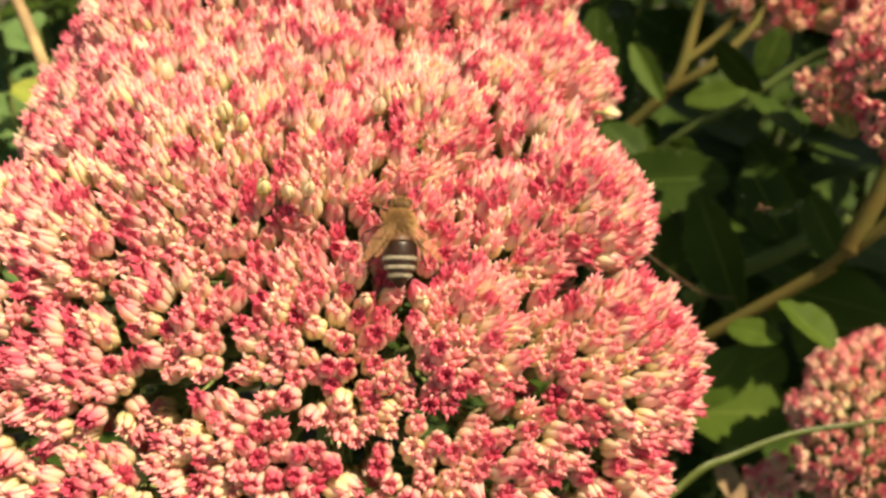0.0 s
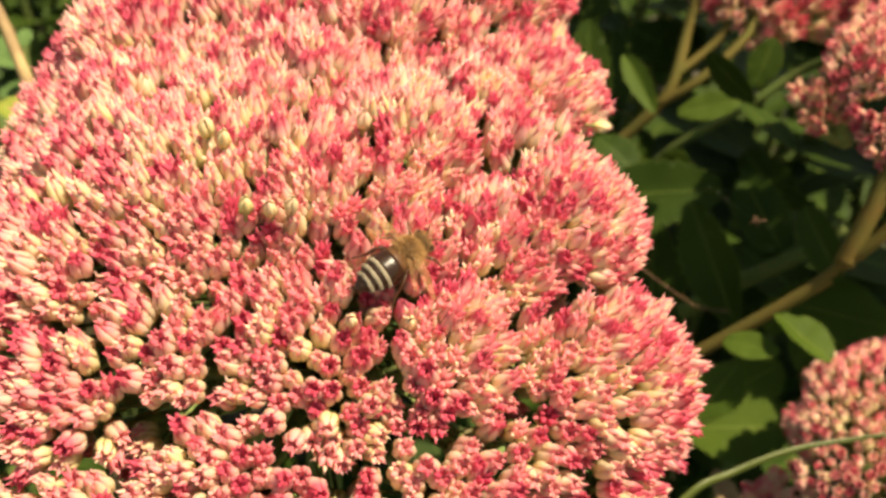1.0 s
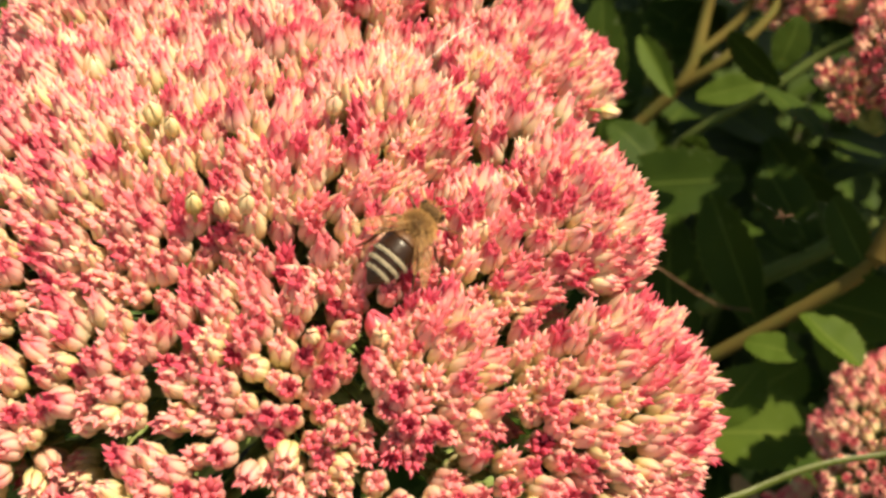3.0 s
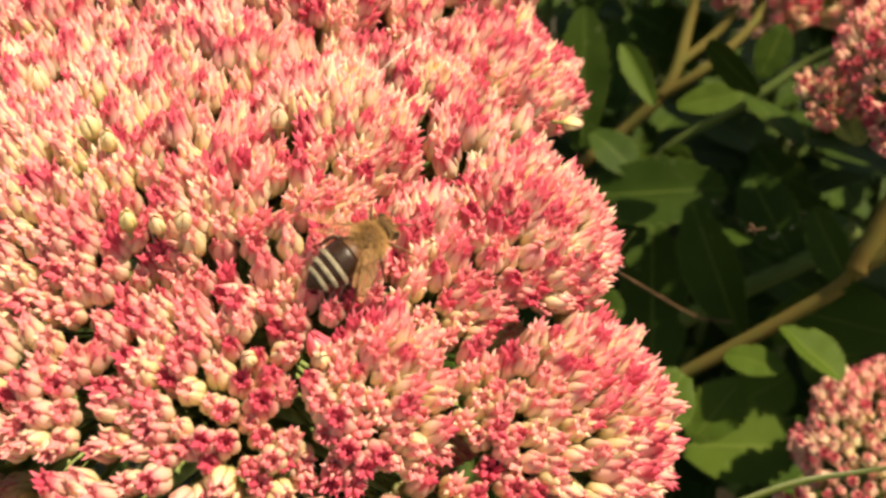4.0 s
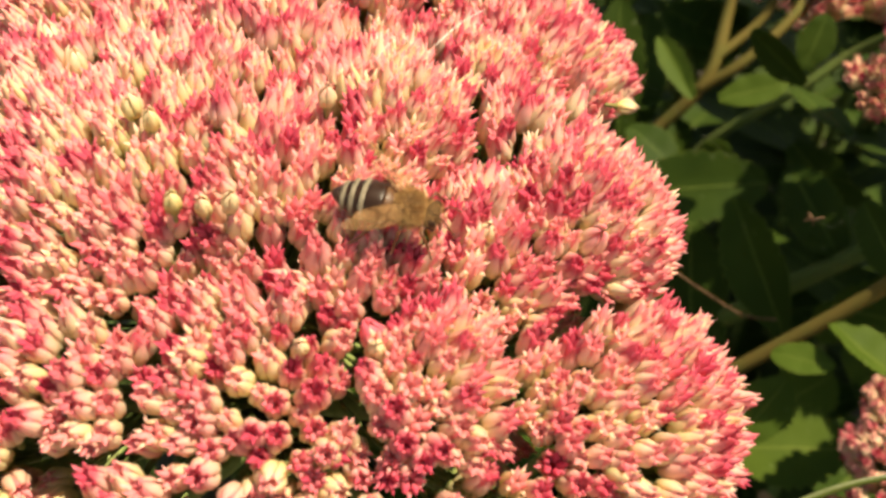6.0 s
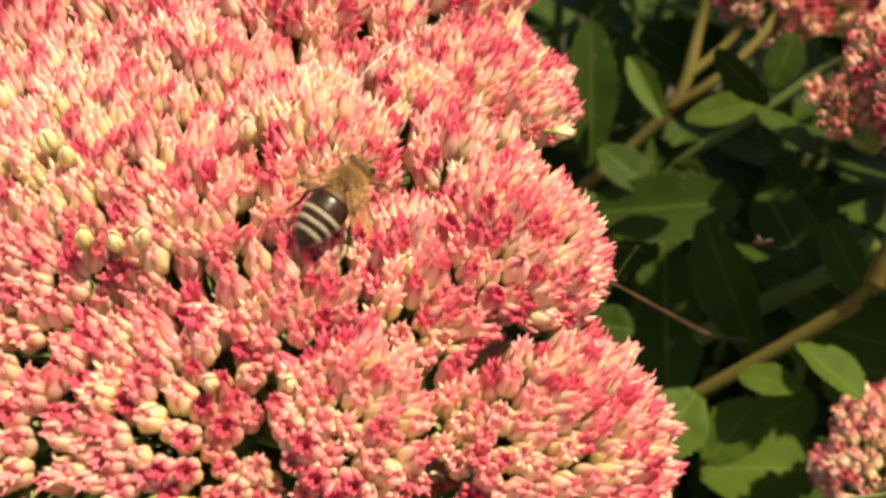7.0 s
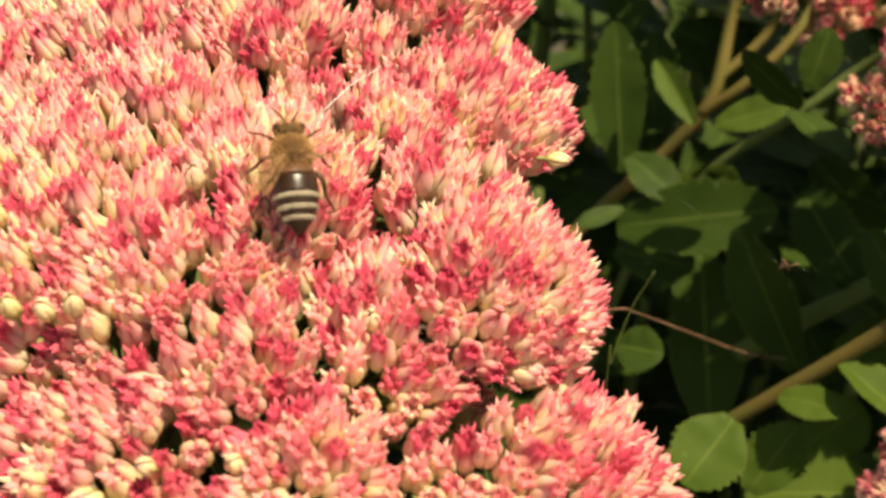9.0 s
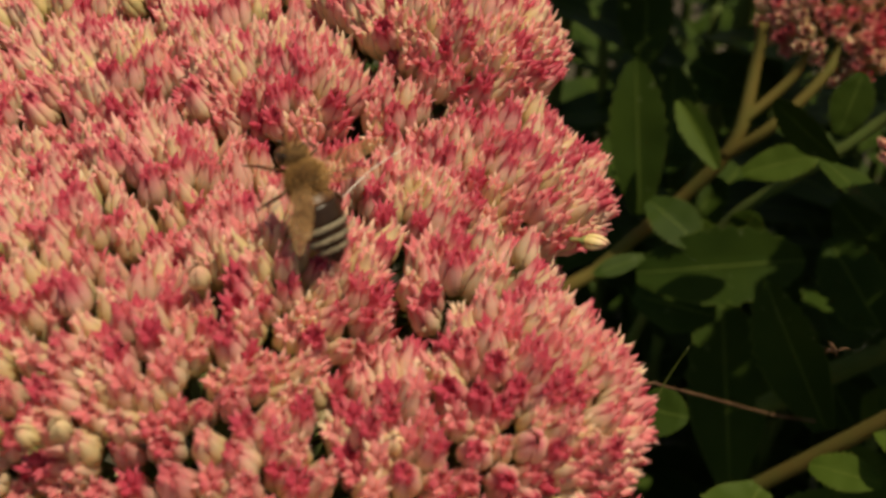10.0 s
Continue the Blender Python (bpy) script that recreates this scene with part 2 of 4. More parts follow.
# ---- florets ----
def floret_geo(openness, seed, size=1.0, carpels=True, fine=True):
    """One star-shaped floret on the z axis, base at the origin: five plump petals that part round five taller pointed carpels, over a small green calyx."""
    rng = random.Random(seed)
    V, F, UV, MI = [], [], [], []
    H, R = 0.0064 * size, 0.00155 * size
    rows = [0.0, 0.18, 0.42, 0.64, 0.84, 1.0]
    shut = [0.42, 0.98, 1.02, 0.76, 0.42, 0.10] if carpels else [0.42, 1.00, 1.10, 0.94, 0.60, 0.08]
    half = [0.44, 0.99, 1.09, 0.79, 0.58, 0.80]
    wide = [0.44, 0.98, 1.20, 1.16, 1.20, 1.75]
    zs = [0.06, 0.24, 0.48, 0.71, 0.88, 1.0]
    zw = [0.06, 0.23, 0.45, 0.63, 0.75, 0.82]
    ws = [0.54, 1.00, 1.06, 0.70, 0.33, 0.02] if carpels else [0.54, 1.00, 1.10, 0.94, 0.58, 0.04]
    turn = rng.random() * 6.28
    n = 5 if fine else 3
    tall = 1.0 if openness < 0.15 else 0.97
    for k in range(5):
        o = min(1.0, max(0.0, openness + rng.uniform(-0.12, 0.12)))
        a = turn + k * 2 * math.pi / 5 + rng.uniform(-0.08, 0.08)
        long = tall * rng.uniform(0.88, 1.14)
        first = len(V)
        for i in range(6):
            if o < 0.5:
                r = shut[i] + (half[i] - shut[i]) * o * 2
                z = zs[i]
            else:
                r = half[i] + (wide[i] - half[i]) * (o - 0.5) * 2
                z = zs[i] + (zw[i] - zs[i]) * (o - 0.5) * 2
            r *= R
            z *= H * long
            w = 0.56 * R * ws[i]
            deep = 0.62 * w
            section = ((-deep, -w), (-0.18 * deep, -0.62 * w), (0.22 * deep, 0.0), (-0.18 * deep, 0.62 * w), (-deep, w))
            for dr, dt in section if fine else section[::2]:
                rr = max(0.04 * R, r + dr)
                V.append((rr * math.cos(a) - dt * math.sin(a), rr * math.sin(a) + dt * math.cos(a), z))
                UV.append((0.0, rows[i] * 0.98 if dr > -0.5 * deep else min(1.0, 0.05 + rows[i] * 0.93)))
        for i in range(5):
            for j in range(n):
                p, q = first + i * n + j, first + i * n + (j + 1) % n
                F.append((p, q, q + n, p + n))
                MI.append(0)
        F.append(tuple(first + 5 * n + j for j in range(n)))
        MI.append(0)
    if carpels:
        sides = 4 if fine else 3
        for k in range(5):
            a = turn + (k + 0.5) * 2 * math.pi / 5 + rng.uniform(-0.1, 0.1)
            lean = 0.34 + 0.30 * openness
            top = rng.uniform(0.82, 1.0)
            first = len(V)
            rings = ((0.10, 0.36, 0.36), (0.60 * top, 0.46, lean), (0.84 * top, 0.32, lean * 1.02), (top, 0.015, lean * rng.uniform(1.4, 2.2)))
            for z, r, c in rings:
                for j in range(sides):
                    b = a + j * 2 * math.pi / sides
                    V.append((c * R * 0.9 * math.cos(a) + r * R * math.cos(b), c * R * 0.9 * math.sin(a) + r * R * math.sin(b), z * H))
                    UV.append((0.0, min(1.0, 0.1 + 0.9 * z)))
            for i in range(3):
                for j in range(sides):
                    p, q = first + i * sides + j, first + i * sides + (j + 1) % sides
                    F.append((p, q, q + sides, p + sides))
                    MI.append(1)
    first = len(V)
    for z, r in ((-0.0030, 0.32), (-0.0002, 0.40), (0.0006, 0.82), (0.0013, 0.80)):
        for j in range(5):
            b = turn + (j + 0.5) * 2 * math.pi / 5
            V.append((r * R * math.cos(b), r * R * math.sin(b), z * size))
            UV.append((0.0, 0.0))
    for i in range(3):
        for j in range(5):
            p, q = first + i * 5 + j, first + i * 5 + (j + 1) % 5
            F.append((p, q, q + 5, p + 5))
            MI.append(2)
    return np.array(V), F, np.array(UV), MI


OPENING = ((0.00, 0.92, False), (0.08, 1.00, False), (0.26, 1.05, True), (0.36, 1.00, True), (0.44, 1.06, True),
           (0.52, 1.00, True), (0.60, 0.98, True), (0.72, 0.94, True), (0.30, 0.88, True), (0.18, 1.08, True))
KINDS = [floret_geo(o, 10 + i, s, c) for i, (o, s, c) in enumerate(OPENING)]
KINDS_FAR = [floret_geo(o, 10 + i, s * 0.86, c, False) for i, (o, s, c) in enumerate(OPENING)]
CHANCE = (0.003, 0.006, 0.12, 0.18, 0.20, 0.19, 0.13, 0.06, 0.08, 0.04)


def floret_meshes(petal, kinds):
    return [mesh_of("floret", V, F, [petal, CARPEL if petal is PETAL else CARPEL_FAR, SEPAL], UV, MI) for V, F, UV, MI in kinds]


FLORET = floret_meshes(PETAL, KINDS)
FLORET_FAR = floret_meshes(PETAL_FAR, KINDS_FAR)


class Lobe:
    """One dome of a flower head: an ellipsoid whose top lies at a given place."""

    def __init__(self, top, radius, normal, flat=0.62):
        self.r, self.h = radius, radius * flat
        self.g = Vector(normal).normalized()
        self.c = Vector(top) - self.g * self.h
        self.f = frame_of(self.g)
        self.inv = self.f.transposed()

    def inside(self, p, shrink):
        q = self.inv @ (p - self.c)
        return (q.x ** 2 + q.y ** 2) / (self.r * shrink) ** 2 + (q.z / (self.h * shrink)) ** 2 < 1


def scatter(lobes, spacing, rng, low=-0.05):
    """Floret tips over the outer surface of all lobes: lists of (lobe, tip, direction)."""
    found, cells = [], {}

    def near(p):
        k = tuple(int(math.floor(c / spacing)) for c in p)
        for dx in (-1, 0, 1):
            for dy in (-1, 0, 1):
                for dz in (-1, 0, 1):
                    for q in cells.get((k[0] + dx, k[1] + dy, k[2] + dz), ()):
                        if (q - p).length < spacing * 0.86:
                            return True
        cells.setdefault(k, []).append(p)
        return False

    for i, L in enumerate(lobes):
        n = int(2 * math.pi * L.r * (L.r + L.h) / spacing ** 2 * 1.9)
        phase = rng.random() * 6.28
        for k in range(n):
            z = 1 - (1 - low) * (k + 0.5) / n
            a = phase + k * 2.39996
            s = math.sqrt(max(0.0, 1 - z * z))
            u = Vector((s * math.cos(a) * L.r, s * math.sin(a) * L.r, z * L.h))
            u += Vector([rng.gauss(0, 0.0004) for _ in range(3)])
            p = L.c + L.f @ u
            if any(j != i and M.inside(p, 0.90) for j, M in enumerate(lobes)):
                continue
            nrm = (L.f @ Vector((u.x / L.r ** 2, u.y / L.r ** 2, u.z / L.h ** 2))).normalized()
            d = nrm * 0.82 + L.g * 0.38 + Vector((0, 0, 0.30 * min(1.0, max(0.0, (p.y - 0.075) / 0.05)))) + Vector([rng.gauss(0, 0.10) for _ in range(3)])
            if p.z < 0.488 and lobes[0].r > 0.05 or near(p):
                continue
            if lobes[0].r > 0.05 and rng.random() < 0.10 * min(1.0, max(0.0, (0.118 - p.y) / 0.018)):
                continue
            found.append((i, p + nrm * rng.gauss(0, 0.00055), d.normalized()))
    return found


def join_florets(items, petal):
    """One mesh of many florets; items are (kind, 4 x 4 pose, tint)."""
    verts, faces, uvs, mis, n = [], [], [], [], 0
    for kind, m, tint in items:
        V, F, UV, MI = (KINDS if petal is PETAL else KINDS_FAR)[kind]
        M = np.array(m)
        verts.append(V @ M[:3, :3].T + M[:3, 3])
        uvs.append(UV + np.array((tint, 0.0)))
        faces.extend(tuple(n + i for i in f) for f in F)
        mis.extend(MI)
        n += len(V)
    return mesh_of("floret_mass", np.concatenate(verts), faces, [petal, CARPEL if petal is PETAL else CARPEL_FAR, SEPAL], np.concatenate(uvs), mis)


def flower_head(shoot, lobes, node, rng, spacing, size, petal, meshes, near_to, reach, skip=(), low=-0.05):
    """Cymes with their stalks and florets, under the shoot. Those within reach of near_to are pieces of their own."""
    o = Vector(shoot.location)
    tips = [t for t in scatter(lobes, spacing, rng, low) if not any((t[1] - Vector(c)).length < r for c, r in skip)]
    single = sorted(range(len(tips)), key=lambda i: (tips[i][1] - Vector(near_to)).length)
    single = {i for i in single[:300] if (tips[i][1] - Vector(near_to)).length < reach}
    for li, L in enumerate(lobes):
        foot = L.c - L.g * L.h * 0.55
        BV, BF = tube_geo([node, Vector(node).lerp(foot, 0.55) + Vector((0, 0, -0.002)), foot], 0.0022, 0.0015, 7, 8)
        V, F = [], []
        mine = [i for i, t in enumerate(tips) if t[0] == li]
        rest, own = [], []
        for i in mine:
            _, p, d = tips[i]
            k = rng.choices(range(len(KINDS)), CHANCE)[0]
            s = size * rng.uniform(0.88, 1.10)
            base = p - d * (0.0062 * s)
            m = Matrix.Translation(base - o) @ frame_of(d).to_4x4() @ Matrix.Diagonal((s, s, s, 1))
            (own if i in single else rest).append((k, m, rng.random()))
            a = base - d * 0.001
            b = a.lerp(foot, 0.62) + Vector([rng.gauss(0, 0.0008) for _ in range(3)])
            f = frame_of(a - b)
            q = len(V)
            for c, r in ((b, 0.00045), (a, 0.00038)):
                for j in range(4):
                    V.append(c + f @ Vector((r * math.cos(j * 1.5708), r * math.sin(j * 1.5708), 0)))
            F.extend((q + j, q + (j + 1) % 4, q + 4 + (j + 1) % 4, q + 4 + j) for j in range(4))
            q = len(V)
            f = frame_of(b - foot)
            for c, r in ((foot, 0.0008), (b, 0.0005)):
                for j in range(4):
                    V.append(c + f @ Vector((r * math.cos(j * 1.5708), r * math.sin(j * 1.5708), 0)))
            F.extend((q + j, q + (j + 1) % 4, q + 4 + (j + 1) % 4, q + 4 + j) for j in range(4))
        cyme = part("cyme", mesh_of("cyme", [v - o for v in BV], BF, [PEDICEL]), shoot, "green branch of the flower head")
        if V:
            tagged(part("pedicel_mass", mesh_of("pedicel_mass", [v - o for v in V], F, [PEDICEL]), cyme), kind="stuff")
        if rest:
            tagged(part("floret_mass", join_florets(rest, petal), cyme, "many small pink and cream star-shaped florets"), kind="stuff")
        for k, m, tint in own:
            part("floret", meshes[k], cyme, "", m)
    return tips


# ---- ground: dark garden soil, one sheet to the horizon ----
def ground():
    M = Mat("soil", 0.95)
    c = M.mix(M.noise(35.0, 6.0), (0.030, 0.022, 0.015), (0.075, 0.055, 0.038))
    c = M.mix(M.ramp(M.noise(6.0, 3.0), [(0.45, (0, 0, 0)), (0.7, (1, 1, 1))]), c, M.mix(0.5, c, (0.05, 0.06, 0.025)))
    M.colour(c)
    M.bump(M.noise(120.0, 6.0), 0.8, 0.01)
    ring = [0.0, 0.1, 0.2, 0.3, 0.4, 0.5, 0.65, 0.8, 1.0, 1.4, 2.0, 4.0, 10.0, 40.0, 200.0, 1500.0]
    V, F, n = [(0.0, 0.2, 0.0)], [], 64
    for r in ring[1:]:
        for k in range(n):
            a = 2 * math.pi * k / n
            x, y = r * math.cos(a), 0.2 + r * math.sin(a)
            V.append((x, y, 0.012 * noise.noise((x * 9, y * 9, 0)) * min(1.0, 2 / (1 + r))))
    F += [(0, 1 + k, 1 + (k + 1) % n) for k in range(n)]
    for i in range(len(ring) - 2):
        for k in range(n):
            a, b = 1 + i * n + k, 1 + i * n + (k + 1) % n
            F.append((a, a + n, b + n, b))
    return tagged(new("ground", mesh_of("ground", V, F, [M.m])), "dark crumbly garden soil under the plants", "ground", kind="structure")


ground()


# ---- the large flower head with its shoot ----
def crown_normal(x, y):
    return Vector((8.96 * (x + 0.0147), 13.92 * (y - 0.1546) * (1.0 if y < 0.1546 else 0.5), 1.0)).normalized()


def lobe(x, y, z, r, flat=0.62):
    return Lobe((x, y, z), r, crown_normal(x, y), flat)


def great_shoot():
    rng = random.Random(4)
    s = thing("sedum_shoot", (-0.008, 0.150, 0.0), "tall sedum shoot with a broad domed pink and cream flower head", "flowering plant", "sedum shoots")
    lobes = [
        Lobe((-0.016, 0.172, 0.5475), 0.054, (0, 0, 1), 0.52), Lobe((-0.008, 0.130, 0.5412), 0.045, crown_normal(-0.008, 0.130), 0.5), lobe(-0.027, 0.128, 0.5465, 0.0215), lobe(-0.021, 0.146, 0.5495, 0.0175), lobe(-0.043, 0.138, 0.5445, 0.0150), lobe(-0.008, 0.131, 0.5475, 0.0150),
        lobe(0.009, 0.147, 0.5490, 0.0135), lobe(0.0035, 0.1345, 0.5462, 0.0120), lobe(0.0318, 0.1869, 0.5430, 0.0196), lobe(0.0389, 0.1370, 0.5404, 0.0138), lobe(0.028, 0.128, 0.5385, 0.0135), lobe(0.009, 0.121, 0.5405, 0.0135),
        lobe(0.0447, 0.1118, 0.5263, 0.0186), lobe(-0.002, 0.104, 0.5330, 0.0200), lobe(0.018, 0.107, 0.5330, 0.0140), lobe(-0.048, 0.118, 0.5380, 0.0150), lobe(-0.041, 0.098, 0.5280, 0.0135),
        lobe(-0.012, 0.087, 0.5210, 0.0170), lobe(0.019, 0.091, 0.5190, 0.0165), lobe(0.0438, 0.1009, 0.5141, 0.0123), lobe(-0.026, 0.103, 0.5330, 0.0130), lobe(-0.058, 0.092, 0.5200, 0.0150), lobe(-0.035, 0.080, 0.5150, 0.0140), lobe(-0.061, 0.108, 0.5300, 0.0140), lobe(-0.044, 0.158, 0.5460, 0.0130),
        lobe(0.000, 0.186, 0.5540, 0.0155), lobe(-0.025, 0.188, 0.5525, 0.0165), lobe(-0.049, 0.182, 0.5480, 0.0160), lobe(0.0230, 0.2068, 0.5565, 0.0200), lobe(0.017, 0.187, 0.5480, 0.0140), lobe(-0.037, 0.197, 0.5510, 0.0150), lobe(-0.011, 0.200, 0.5540, 0.0160),
        lobe(0.009, 0.212, 0.5540, 0.0170), lobe(0.020, 0.166, 0.5455, 0.0125), lobe(-0.012, 0.166, 0.5505, 0.0130), lobe(-0.018, 0.214, 0.5545, 0.0170), lobe(-0.044, 0.208, 0.5520, 0.0160),
        lobe(-0.066, 0.128, 0.5300, 0.0130), lobe(0.0225, 0.1975, 0.5530, 0.0145), lobe(0.0315, 0.1520, 0.5425, 0.0120),
        lobe(0.031, 0.1120, 0.5290, 0.0150), lobe(0.031, 0.0990, 0.5205, 0.0135), lobe(-0.063, 0.191, 0.5335, 0.0085)]
    flower_head(s, lobes, (-0.008, 0.150, 0.478), rng, 0.00292, 1.10, PETAL, FLORET, (0.010, 0.118, 0.540), 0.05, skip=(((-0.0265, 0.0953, 0.525), 0.0045), ((-0.002, 0.1195, 0.5425), 0.003), ((0.003, 0.164, 0.5484), 0.0042), ((0.0337, 0.1563, 0.5395), 0.0040)))
    tube("stem", [(-0.008, 0.150, -0.01), (-0.012, 0.156, 0.2), (-0.010, 0.153, 0.38), (-0.008, 0.150, 0.482)], 0.0055, 0.0040, STEM_GREEN, s, knots=(0.35, 0.55, 0.75))
    for k in range(8):
        z = 0.12 + 0.027 * k
        a = k * 2.4
        b = Vector((-0.010, 0.153, z))
        d = Vector((math.cos(a), math.sin(a), 0.25))
        leaf(s, b + d * 0.004, b + d * 0.062, (0.1 * math.cos(a), 0.1 * math.sin(a), 1), 0.032, curl=-0.15, coarse=True)
    # pale unopened buds that stand out among the florets
    me = mesh_of("bud", KINDS[0][0], KINDS[0][1], [PALE_BUD, CARPEL, SEPAL], KINDS[0][2], KINDS[0][3])
    me2 = mesh_of("bud", KINDS[0][0] * np.array((1.08, 1.08, 0.88)), KINDS[0][1], [PALE_BUD, CARPEL, SEPAL], KINDS[0][2], KINDS[0][3])
    o = Vector(s.location)

    def bud(x, y, z, dx, dy, dz, size, mesh=me):
        d = Vector((dx, dy, dz)).normalized()
        size *= 0.64
        m = Matrix.Translation(Vector((x, y, z)) - d * 0.0045 * size - o) @ frame_of(d).to_4x4() @ Matrix.Diagonal((size, size, size, 1))
        part("bud", mesh, s, "pale yellow-green closed bud", m)

    bud(0.0442, 0.1688, 0.5316, 1.0, -0.25, 0.05, 1.05, me2)
    bud(-0.0140, 0.1203, 0.5462, 0.1, -0.3, 1, 1.05)
    bud(-0.0106, 0.1203, 0.5458, 0.0, -0.4, 1, 1.0)
    bud(-0.0075, 0.1212, 0.5460, 0.2, -0.3, 1, 1.05)
    bud(0.0105, 0.1098, 0.5352, 0.1, -0.6, 1, 1.0)
    bud(0.0023, 0.1076, 0.5370, 0.0, -0.6, 1, 0.95)
    bud(0.0222, 0.1275, 0.5390, 0.2, -0.4, 1, 1.1, me2)
    bud(0.0374, 0.1322, 0.5350, 0.4, -0.4, 1, 1.0)
    bud(0.0421, 0.1322, 0.5355, 0.5, -0.4, 1, 1.0)
    bud(-0.0222, 0.1334, 0.5505, 0.0, -0.2, 1, 1.15, me2)
    bud(-0.0190, 0.1310, 0.5500, 0.1, -0.3, 1, 1.05)
    bud(0.0010, 0.1392, 0.5500, 0.1, -0.2, 1, 1.1, me2)
    bud(0.0176, 0.1112, 0.5310, 0.1, -0.7, 1, 0.9)
    bud(0.0420, 0.1060, 0.5190, 0.5, -0.8, 0.6, 1.15, me2)
    return s


great_shoot()


# ---- neighbouring shoots ----
def small_head(shoot, centre, radius, normal, count, seed, node, size, near=0.09, sparse=1.0, low=-0.05, petal=None):
    rng = random.Random(seed)
    g = Vector(normal).normalized()
    f = frame_of(g)
    lobes = [Lobe(Vector(centre), radius * 0.55, g, 0.6)]
    for k in range(count):
        a = k * 6.2832 / count + rng.uniform(-0.2, 0.2)
        r = radius * rng.uniform(0.52, 0.66)
        p = Vector(centre) + f @ Vector((math.cos(a) * r, math.sin(a) * r, -r * r / radius * 0.42))
        n = (g + (f @ Vector((math.cos(a), math.sin(a), 0))) * 0.5).normalized()
        lobes.append(Lobe(p, radius * rng.uniform(0.36, 0.46), n, 0.62))
    flower_head(shoot, lobes, node, rng, 0.00258 * size * sparse, 0.94 * size * sparse, petal or PETAL_FAR, FLORET_FAR, Vector(centre) + Vector((-0.02, -0.02, 0)), near, low=low)


def fork_shoot():
    s = thing("sedum_shoot", (0.020, 0.290, 0.0), "sedum shoot with a forked tan stem and pink flower head", "flowering plant", "sedum shoots")
    tube("stem", [(0.020, 0.290, -0.01), (0.022, 0.300, 0.22), (0.0368, 0.3113, 0.3751), (0.0573, 0.3208, 0.4026), (0.0815, 0.3234, 0.4306), (0.0936, 0.3257, 0.4490), (0.0984, 0.3384, 0.4671), (0.1000, 0.3440, 0.4790)], 0.0028, 0.0017, STEM, s, rings=40, knots=(0.62, 0.78))
    tube("side_branch", [(0.0905, 0.3240, 0.4440), (0.1034, 0.3232, 0.4565), (0.1180, 0.3320, 0.4700), (0.1240, 0.3440, 0.4800)], 0.0018, 0.0015, STEM, s)
    tube("side_branch", [(0.0953, 0.3284, 0.4541), (0.1086, 0.3350, 0.4652), (0.1163, 0.3397, 0.4793)], 0.0017, 0.0014, STEM, s)
    small_head(s, (0.132, 0.348, 0.502), 0.047, (0.20, -0.85, 1), 7, 21, (0.112, 0.346, 0.476), 2.1, low=0.42)
    leaf(s, (0.0644, 0.2927, 0.4231), (0.1099, 0.2865, 0.4353), (0.0, -0.75, 0.66), 0.0225, curl=-0.10)
    leaf(s, (0.0676, 0.3071, 0.4396), (0.0819, 0.2942, 0.4329), (0.2, -0.6, 0.7), 0.0135, curl=-0.2)
    leaf(s, (0.0868, 0.3107, 0.4486), (0.0761, 0.3308, 0.4596), (-0.2, -0.6, 0.6), 0.0085, LEAF_SUNLIT, fold=0.7, rag=0.15)
    leaf(s, (0.0879, 0.2849, 0.4648), (0.1062, 0.2837, 0.4720), (0.0, -0.6, 0.8), 0.0095, LEAF_SUNLIT)
    leaf(s, (0.1044, 0.2662, 0.4823), (0.0906, 0.2787, 0.4904), (-0.8, -0.5, -0.05), 0.0112)
    leaf(s, (0.0656, 0.2990, 0.4086), (0.0892, 0.2894, 0.4098), (0.0, -0.5, 0.9), 0.0180)
    leaf(s, (0.0649, 0.2833, 0.4371), (0.0510, 0.2771, 0.4349), (0.0, -0.5, 0.9), 0.0058)
    for k in range(8):
        a = k * 2.4 + 0.8
        b = Vector((0.024, 0.304, 0.14 + 0.028 * k))
        d = Vector((math.cos(a), math.sin(a), 0.3))
        leaf(s, b + d * 0.004, b + d * 0.060, (0.1 * math.cos(a), 0.1 * math.sin(a), 1), 0.030, curl=-0.15, coarse=True)
    return s


